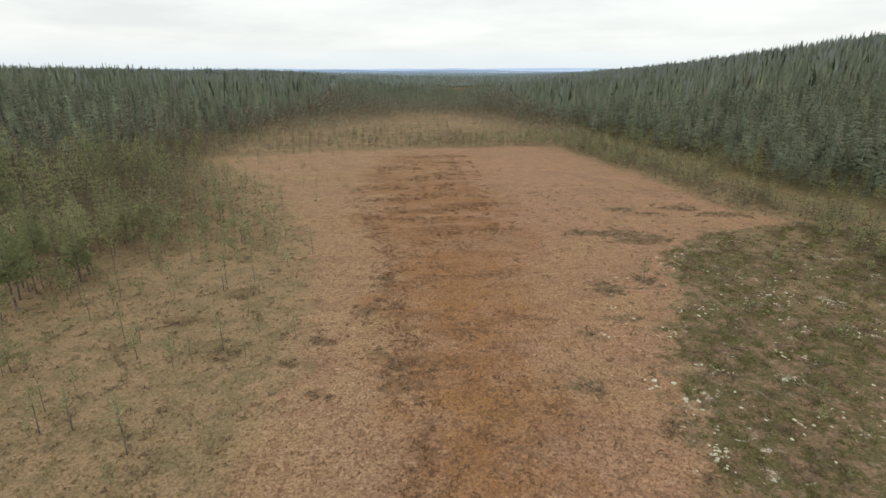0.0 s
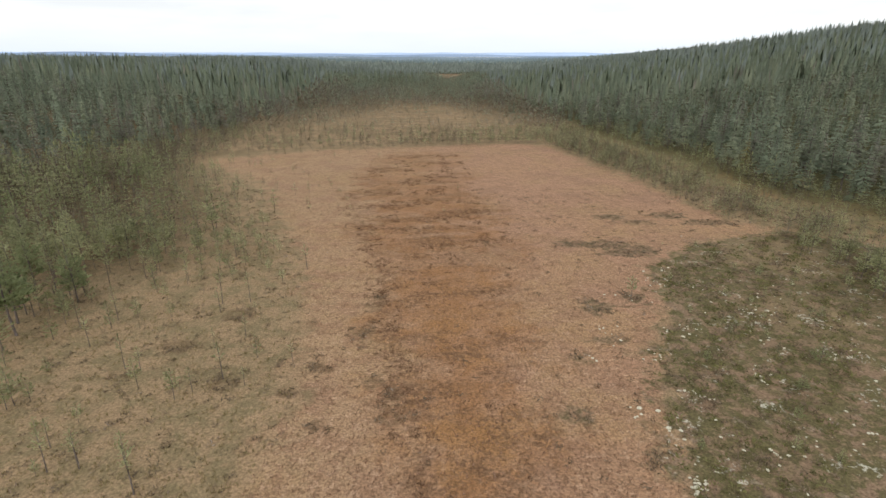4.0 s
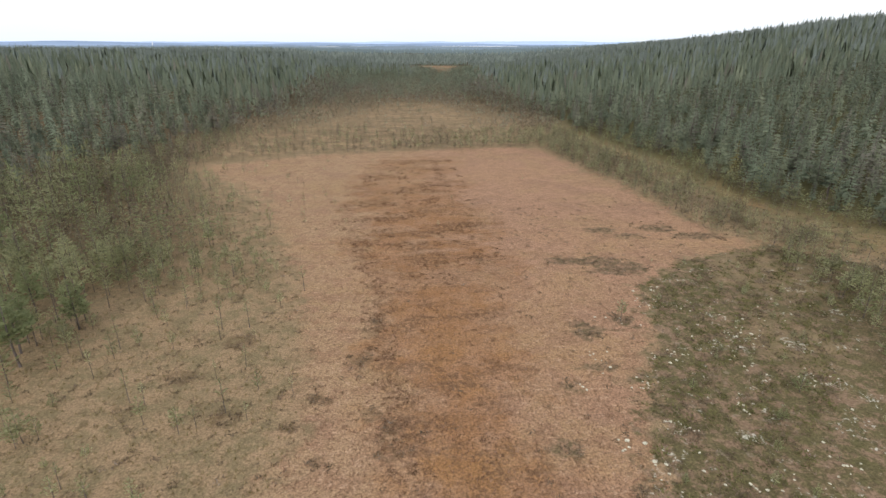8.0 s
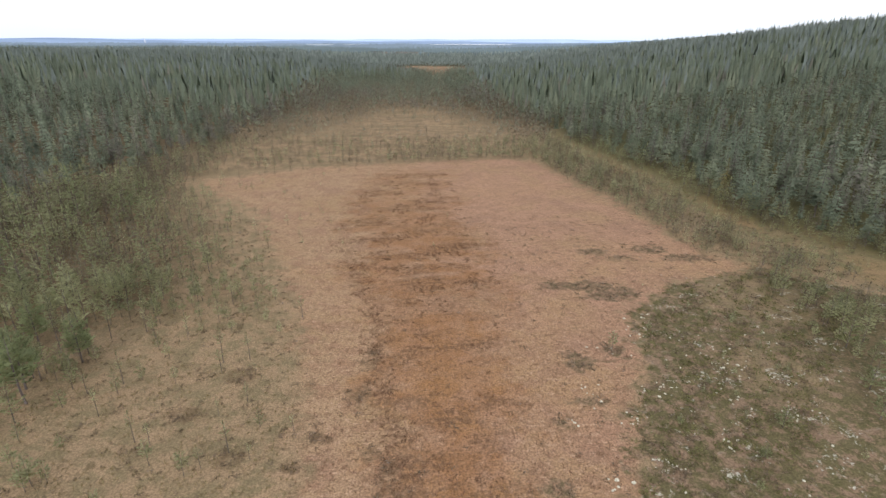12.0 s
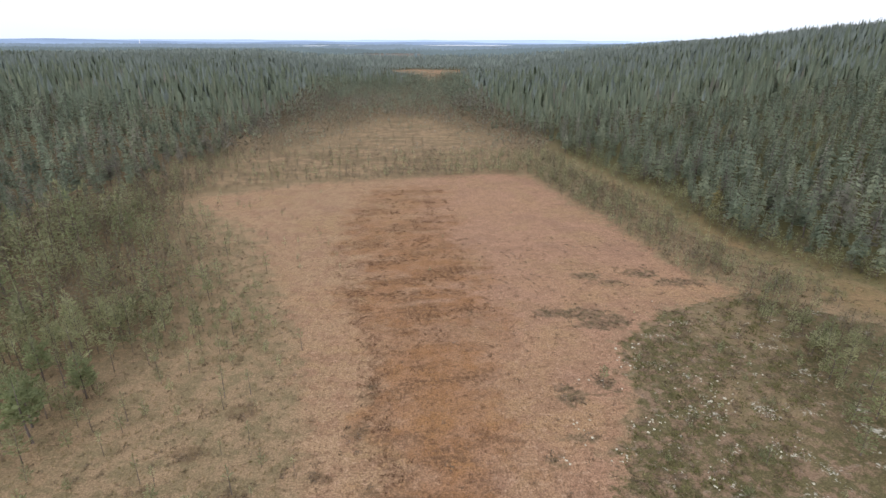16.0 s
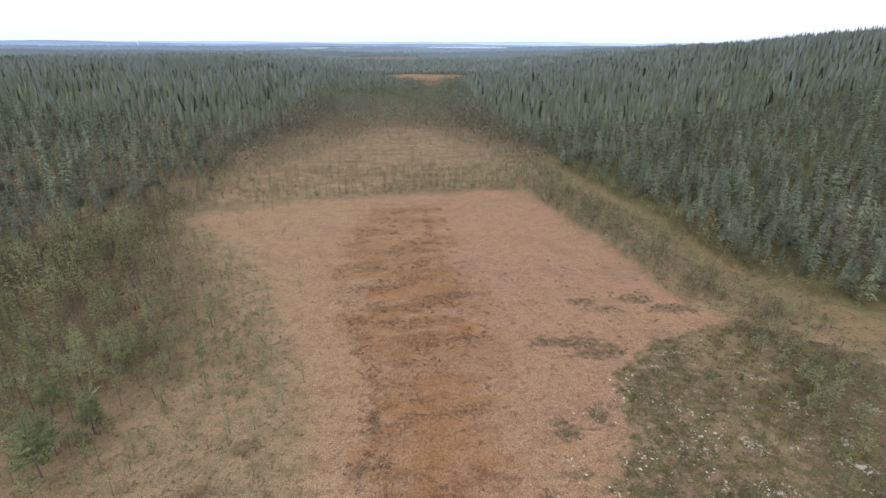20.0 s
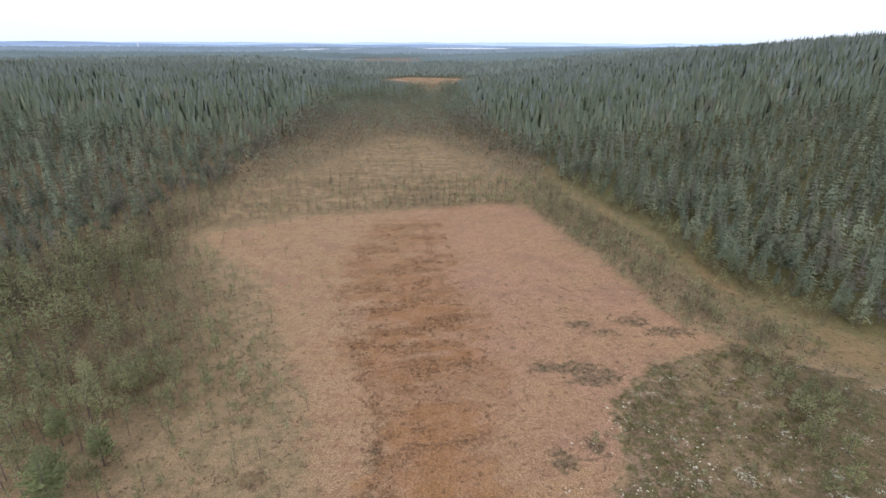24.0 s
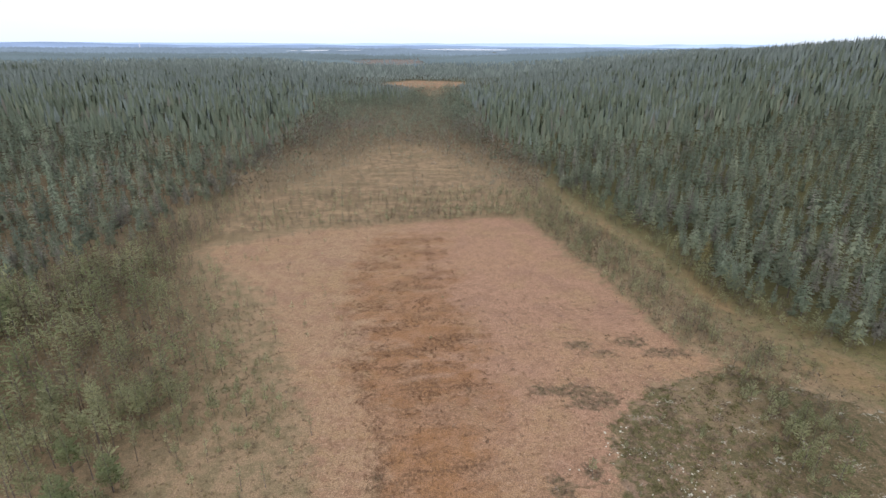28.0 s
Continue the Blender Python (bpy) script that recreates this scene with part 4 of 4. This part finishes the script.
LANDMARKS = [(-50, 57, 10.5, "green_pine"), (-52, 60, 9.5, "green_pine"), (-48.3, 66, 8, "green_pine"), (-57, 70.5, 8, "green_pine"), (-23.2, 32.2, 4.8, "lean_pine"), (-29, 35, 4, "lean_pine"),
             (-31.3, 34.6, 4.4, "lean_pine"), (-22, 47.5, 4.6, "lean_pine"), (-19.4, 46.3, 2.4, "lean_pine"), (-40.3, 43.4, 4.6, "bog_pine"), (-31.2, 49, 3.2, "lean_pine"),
             (-24.3, 45.4, 3, "lean_pine"), (-25.5, 44.2, 3.6, "bog_pine"), (-33, 83.2, 5, "lean_pine"), (-20, 77.4, 4.4, "lean_pine"), (-15.7, 50.8, 2.6, "lean_pine"),
             (26.8, 66, 3.6, "bog_pine"), (-3.3, 196, 4.5, "bog_pine"), (14.8, 205, 5, "bog_pine"), (-63, 84, 6.5, "rusty_pine"), (99, 122, 8, "bog_pine")]
LANDMARKS += [(57.5, 56, 5.8, "bushy_pine"), (61.5, 56.6, 5.2, "bushy_pine"), (41.3, 49, 3.2, "bushy_pine"), (66.5, 75, 5.0, "bushy_pine"), (62, 66, 5.6, "bushy_pine"), (70, 77, 5.2, "bushy_pine"), (67, 91, 3.6, "bushy_pine"),
              (66, 63, 5.4, "bushy_pine"), (54, 50, 4.6, "bushy_pine"), (58, 49, 5, "bushy_pine"), (36.3, 44.4, 2.2, "bushy_pine"), (67.5, 110, 4, "bushy_pine")]
LANDMARKS += [(36.2, 44.7, 1.5, "bushy_pine"), (22.4, 36.4, 1.4, "bushy_pine"), (33.3, 34.8, 1.5, "bushy_pine"), (41.7, 50.7, 1.3, "bushy_pine"), (49.7, 74.7, 2.2, "bushy_pine"), (48.7, 66, 1.6, "bushy_pine"), (37, 57.8, 1.2, "bushy_pine"),
              (-48.9, 53.5, 6, "bog_pine"), (-51, 49, 5, "bog_pine"), (-46, 50, 3.6, "bog_pine"), (-44, 46, 3.2, "bog_pine"), (-40.5, 42.7, 3.6, "bog_pine"), (-39.2, 44, 2.8, "bog_pine"), (-32.9, 37.4, 3.2, "lean_pine"), (-24.9, 34.7, 4, "lean_pine"), (-29.3, 35.4, 3, "lean_pine"), (-40.9, 49, 2, "bushy_pine"), (-36, 40, 1.4, "bushy_pine"), (-45, 56, 3, "bushy_pine"), (-47, 62, 4, "bog_pine")]
LANDMARKS += [(70.4, 75, 3.6, "bushy_pine"), (74, 69, 4, "bushy_pine"), (72, 80, 3, "bushy_pine"), (61, 72, 2.6, "bushy_pine"), (76, 73, 3.8, "bushy_pine"), (49, 60, 2.0, "bushy_pine"), (33, 40, 1.8, "bushy_pine"), (29.5, 50, 1.6, "bushy_pine"),
              (68.4, 92.5, 2.8, "dead_pine"), (70.5, 95, 2.2, "dead_pine"), (-112, 152, 8.5, "dead_pine"), (-108.5, 154, 7.5, "dead_pine"), (-115, 156, 8, "dead_pine"), (-105.5, 157, 7, "dead_pine"), (-110, 159, 8, "dead_pine")]
for x, y, h, kind in LANDMARKS:
    plant(kind, x, y, h, r, 1.15)
single = 255
for (x, y), h in zip(bog[:single], height[:single]):
    thin = x < -10 and y < 75 and r.uniform() < 0.55
    plant("lean_pine" if thin else "bog_pine", x, y, h * (1.2 if thin else 1.0), r)
rest, rest_tall = bog[single:], height[single:]
grey = r.uniform(0, 1, len(rest)) < np.where(rest[:, 0] > 20, 0.38, 0.46 + 0.18 * smooth(rest[:, 1], 130, 180))
bushy = [bough_crown(r, 8, 5, 5, r.uniform(0.12, 0.34), r.uniform(0.19, 0.25), r.uniform(0.5, 0.7), r.uniform(0.2, 0.6), 0.65, 0.06, 0.62).arrays() for _ in range(10)]
scrubby = [needle_crown(r, 6, 4, 3, r.uniform(0.08, 0.26), r.uniform(0.15, 0.22), 0.6, 0.9, 0.11).arrays() for _ in range(7)]
brushy = rest[:, 0] > 40
olive = r.uniform(0, 1, len(rest)) < 0.66 + 0.25 * smooth(rest[:, 1], 90, 150)
for name, pick, scale, wide, mat, text in (("bog_pine_thicket", ~grey & ~brushy & olive, 1.0, 1.25, BOG_PINE, "thicket of small olive green bog pines"),
                                           ("bog_pine_thicket", ~grey & ~brushy & ~olive, 1.25, 1.2, FRESH, "thicket of small fresh green bog pines"),
                                           ("bog_pine_brush", ~grey & brushy, 0.9, 1.35, BOG_PINE, "strip of low bushy pines along the mire"),
                                           ("bare_scrub", grey, 0.8, 1.3, SCRUB, "grey-brown half-bare scrub between the pines")):
    stand(name, rest[pick], rest_tall[pick] * scale, scrubby if mat is SCRUB else bushy, mat, r, wide, text, True, "scrub" if mat is SCRUB else "trees", soft=True)

young = scatter(r, (-95, 22), (-10, 135), 1.05)
x, y = young[:, 0], young[:, 1]
lush = 0.5 + 0.5 * ripple(x, y, 9, 83)
keep = in_view(young, 4) & (inside_by(x, y, OPEN) < -0.5) & (r.uniform(0, 1, len(young)) < (0.06 + 0.42 * smooth(lush, 0.35, 0.95)) * (0.35 + 0.65 * smooth(-inside_by(x, y, OPEN), 0, 14)))
young = young[keep]
saplings = [needle_crown(r, 4, 4, 3, r.uniform(0.02, 0.12), r.uniform(0.22, 0.34), 0.5, 1.0, 0.13).arrays() for _ in range(8)]
green_ones = r.uniform(0, 1, len(young)) < 0.55
for pick, mat, text in ((green_ones, GRASS, "knee-high olive pine saplings in the sedge"), (~green_ones, SCRUB, "knee-high grey-brown dwarf birch in the sedge")):
    stand("saplings", young[pick], r.uniform(0.6, 1.8, pick.sum()), saplings, mat, r, 1.0, text, False, "saplings", soft=True)

valley = scatter(r, (-140, 240), (110, 800), 3.2)
x, y = valley[:, 0], valley[:, 1]
keep = (inside_by(x, y, MIRE) > 0) & (r.uniform(0, 1, len(valley)) < np.where(inside_by(x, y, OUTER) > 0, 0.38 + 0.5 * smooth(inside_by(x, y, OUTER), 14, 0) + 0.2 * smooth(ripple(x * 0.35, y, 24, 58), 0.3, 0.6), np.where(inside_by(x, y, SIDE) > 0, 0.08, 0.72 + 0.25 * (ripple(x, y, 45, 59) > -0.2))))
valley = valley[keep]
small = 1 - 0.35 * smooth(inside_by(valley[:, 0], valley[:, 1], OUTER), -14, 4)
edge_in = inside_by(valley[:, 0], valley[:, 1], MIRE)
tall = small * (1 + 0.9 * smooth(edge_in, 30, 0)) * np.clip(3.6 + 2.4 * smooth(valley[:, 1], 280, 400) - 3.2 * smooth(valley[:, 1], 620, 720) + r.normal(0, 1.3, len(valley)), 1.6, 9)
pickone = r.uniform(0, 1, len(valley)) - 0.3 * smooth(valley[:, 1], 330, 520) + 0.12 * smooth(valley[:, 1], 420, 300)
fuzzy = [needle_crown(r, 4, 4, 2, r.uniform(0.1, 0.3), 0.2, 0.5, 1.1, 0.14).arrays() for _ in range(6)]
body = [needle_crown(r, 5, 4, 1, r.uniform(0.12, 0.3), r.uniform(0.17, 0.21), 0.55, 1.0, 0.17, 0.6).arrays() for _ in range(8)]
far_out = valley[:, 1] + 40 * ripple(valley[:, 0], valley[:, 1], 80, 97) > 410
for name, pick, mat, text in (("valley_pines", (pickone < 0.28) & far_out, PINE, "scattered grey-green pines over the far bog"), ("dull_valley_pines", (pickone < 0.28) & ~far_out, DULL, "scattered brownish pines over the far bog"), ("sparse_valley_pines", (pickone >= 0.28) & (pickone < 0.5), OLIVE, "sparse small olive pines over the far bog"),
                              ("valley_scrub", pickone >= 0.5, SCRUB, "grey-brown scrub over the far bog")):
    stand(name, valley[pick], tall[pick] * 1.12, fuzzy if mat is SCRUB else body + fuzzy[:2], mat, r, 1.55, text, mat is not SCRUB, "trees", r.uniform(-0.2, 0.35, pick.sum()), soft=True)


# ---- lakes ----
def water_material():
    g = Graph("lake_water", 0.12, 1.0)
    return g.finish((0.16, 0.18, 0.2))


WATER = water_material()
for cx, cy, a, b in LAKES:
    s = Shape()
    n = 40
    q = np.arange(n) * math.tau / n
    wave = 1.25 + 0.15 * np.sin(3 * q + cx) + 0.08 * np.sin(7 * q)
    rim = np.stack([cx + a * np.cos(q) * (1.15 + 0.1 * np.sin(5 * q)), cy + b * np.sin(q) * wave, np.full(n, LAKE_Z)], 1)
    s.add(np.concatenate([rim, [(cx, cy, LAKE_Z)]]), [(i, (i + 1) % n, n) for i in range(n)], 0.5)
    tagged(new("water", mesh_of("water", *s.arrays()[:2], WATER)), "pale lake surface among distant forest", "lake", "", "structure")

mast = Shape()
mast.tube([(0, 0, 0), (0, 0, 30), (0, 0, 46)], (3.2, 2.6, 1.8), 8)
mast_ob = tagged(new("mast", mesh_of("mast", *mast.arrays()[:2], PALE_PAINT)), "small white mast above the distant forest", "mast")
mast_ob.matrix_basis = pose(-1885, 4000, float(ground_z(-1885, 4000)), 0, 0, 0)

# ---- sedge, heather and lichen on the ground ----
def sprinkle(name, places, template_list, sizes, material, r, label, category):
    ob = stand(name, places, sizes, template_list, material, r, 1.0, label, False, category)
    return ob


def tuft(r, blades):
    s = Shape()
    for _ in range(blades):
        a = r.uniform(0, math.tau)
        b = np.array((r.normal(0, 0.3), r.normal(0, 0.3), 0))
        tip = b + (math.cos(a) * r.uniform(0.2, 0.9), math.sin(a) * r.uniform(0.2, 0.9), r.uniform(0.6, 1.1))
        side = np.array((-math.sin(a), math.cos(a), 0)) * 0.13
        s.add([b - side, b + side, tip], [(0, 1, 2)], r.uniform(0, 1))
    return s.arrays()


def cushion(r, sprays):
    """A low dome of short twigs."""
    s = Shape()
    for _ in range(sprays):
        way = r.normal(0, 1, 3) * (1, 1, 0.4) + (0, 0, 0.6)
        s.kite(r.normal(0, 0.45, 3) * (1, 1, 0) + (0, 0, 0.02), way, r.uniform(0.35, 0.75), r.uniform(0.05, 0.12), r.uniform(0, 1), up=r.normal(0, 1, 3))
    return s.arrays()


r = np.random.RandomState(77)
TUFTS = [tuft(r, 5) for _ in range(8)]
CUSHIONS = [cushion(r, 15) for _ in range(8)]
spot = scatter(r, (-55, 18), (75, 125), 0.42)
spot = spot[in_view(spot, 4)]
d = np.hypot(spot[:, 0], spot[:, 1])
spot = spot[r.uniform(0, 1, len(spot)) < np.clip(34 / d, 0, 1) ** 1.6 * 0.85]
x, y = spot[:, 0], spot[:, 1]
opened, heathy = inside_by(x, y, OPEN), inside_by(x, y, HEATH)
grassy = (opened < 0) & (heathy < 0)
sedgy = (opened > 0) & (spots_by(x, y, SHRUB_SPOTS) < 0)
sprinkle("dry_sedge", spot[sedgy], TUFTS, r.uniform(0.1, 0.26, sedgy.sum()), SEDGE, r, "short dry straw-coloured sedge tufts", "sedge")
grassy &= r.uniform(0, 1, len(spot)) < 0.6
sprinkle("olive_sedge", spot[grassy], TUFTS, r.uniform(0.12, 0.36, grassy.sum()), GRASS, r, "olive and straw sedge among small pines", "sedge")
spot = scatter(r, (-60, 18), (100, 130), 0.52)
spot = spot[in_view(spot, 4)]
x, y = spot[:, 0], spot[:, 1]
opened, heathy, shrubby = inside_by(x, y, OPEN), inside_by(x, y, HEATH) + 2 * ripple(x, y, 9, 63), np.maximum(spots_by(x, y, SHRUB_SPOTS), spots_by(x, y, HUMMOCKS) * 0.5) + 0.6 * ripple(x, y, 3, 64)
patchy = 0.5 + 0.5 * ripple(x, y, 6, 61)
chance = np.where(heathy > 0, 0.22 + 0.68 * smooth(patchy, 0.35, 0.75), np.where(shrubby > 0, 0.45, np.where(opened > 0, 0.006 + 0.022 * smooth(x, 6, 22), 0.03 + 0.08 * patchy)))
keep = r.uniform(0, 1, len(spot)) < chance
spot = spot[keep]
green = (ripple(spot[:, 0], spot[:, 1], 5, 66) + r.normal(0, 0.5, len(spot)) > 0) & (inside_by(spot[:, 0], spot[:, 1], HEATH) > -1)
sprinkle("heather", spot[~green], CUSHIONS, r.uniform(0.25, 0.65, (~green).sum()), HEATHER, r, "low brown and grey heather clumps", "heather")
sprinkle("bilberry", spot[green], CUSHIONS, r.uniform(0.28, 0.7, green.sum()), BILBERRY, r, "low dark green bilberry clumps", "bilberry")


spot = scatter(r, (-26, 18), (18, 178), 0.62)
spot = spot[in_view(spot, 4)]
x, y = spot[:, 0], spot[:, 1]
strip_in = inside_by(x, y, STRIP)
bands = 0.6 * ripple(x * 0.5, y, 13, 92) + 0.6 * ripple(x, y, 9, 94) + 0.5 * ripple(x, y, 4, 93)
mossy = np.where((strip_in > -3) & (strip_in < 2.5) & (x < 2), 0.75 * smooth(bands, -0.2, 0.4) * (1 - 0.75 * smooth(y, 90, 125)), np.where(strip_in > 0, 0.75 * smooth(bands, 0.0, 0.6) * (0.25 + 0.75 * smooth(y, 55, 90)), 0))
spot = spot[r.uniform(0, 1, len(spot)) < mossy]
sprinkle("dark_moss", spot, CUSHIONS, r.uniform(0.2, 0.5, len(spot)), MOSS, r, "low dark brown peat moss clumps", "moss")
spot = scatter(r, (40, 55), (112, 205), 0.95)
x, y = spot[:, 0], spot[:, 1]
low_growth = np.where(inside_by(x, y, BRUSH) > -1, 0.42, np.where(inside_by(x, y, SIDE) > 0, 0.2 * (y < 165), 0)) * (0.5 + 0.5 * ripple(x, y, 7, 95) > 0.35)
spot = spot[r.uniform(0, 1, len(spot)) < low_growth]
brown = r.uniform(0, 1, len(spot)) < 0.6
sprinkle("heather", spot[brown], CUSHIONS, r.uniform(0.3, 0.75, brown.sum()), HEATHER, r, "brown and grey heather below the brush", "heather")
sprinkle("bilberry", spot[~brown], CUSHIONS, r.uniform(0.3, 0.7, (~brown).sum()), BILBERRY, r, "dark green bilberry below the brush", "bilberry")


def lichen_mesh(r):
    """A knobbly pale mound, wider than high."""
    bm = bmesh.new()
    bmesh.ops.create_icosphere(bm, subdivisions=2, radius=1.0)
    k = r.uniform(0, 50)
    for v in bm.verts:
        p = v.co.copy()
        v.co = p * (1 + 0.45 * noise.noise(p * 1.3 + Vector((k, 0, 0))) + 0.2 * noise.noise(p * 3.1 + Vector((0, k, 0))))
        v.co.z = max(v.co.z * 0.36, -0.1)
    me = bpy.data.meshes.new("lichen_cushion")
    bm.to_mesh(me)
    bm.free()
    me.attributes.new("tone", "FLOAT", "POINT").data.foreach_set("value", r.uniform(0, 1, len(me.vertices)).astype(np.float32))
    me.materials.append(PALE)
    return me


LICHEN = [lichen_mesh(r) for _ in range(7)]
CLUSTERS = [(20.5, 32.5, 0.8, 14), (20, 31, 2.0, 10), (21, 38, 1.4, 8), (24.5, 51, 1.2, 8), (33, 72, 2.2, 12), (35, 76, 2, 10), (41, 62, 3.5, 28), (44, 66, 3, 14), (27, 66, 2, 5), (20.5, 57, 2.2, 7),
            (17, 51, 1.0, 4), (19, 41, 1.5, 5), (38, 38, 1.5, 10), (34, 47, 2, 10), (45, 52, 3, 16), (30, 36, 3, 16), (52, 70, 4, 8), (46, 84, 4, 8), (38, 56, 4, 14), (30, 57, 2, 10), (26, 44, 1.5, 9)]
for cx, cy, spread_by, count in CLUSTERS:
    for _ in range(int(count * 1.25)):
        x, y = cx + r.normal(0, spread_by) * r.uniform(0.2, 1), cy + r.normal(0, spread_by) * r.uniform(0.2, 1)
        size = r.uniform(0.06, 0.15) * (1.5 if r.uniform() < 0.12 else 1)
        ob = tagged(new("lichen_cushion", LICHEN[r.randint(len(LICHEN))]), "pale cream reindeer lichen cushion on the heath", "lichen", "lichen cushions on the heath")
        ob.matrix_basis = pose(x, y, float(ground_top(np.array([x]), np.array([y]))[0]) + 0.02, 0, 0, r.uniform(0, 360)) @ Matrix.Diagonal((size * r.uniform(0.9, 1.5), size, size * 1.3, 1))
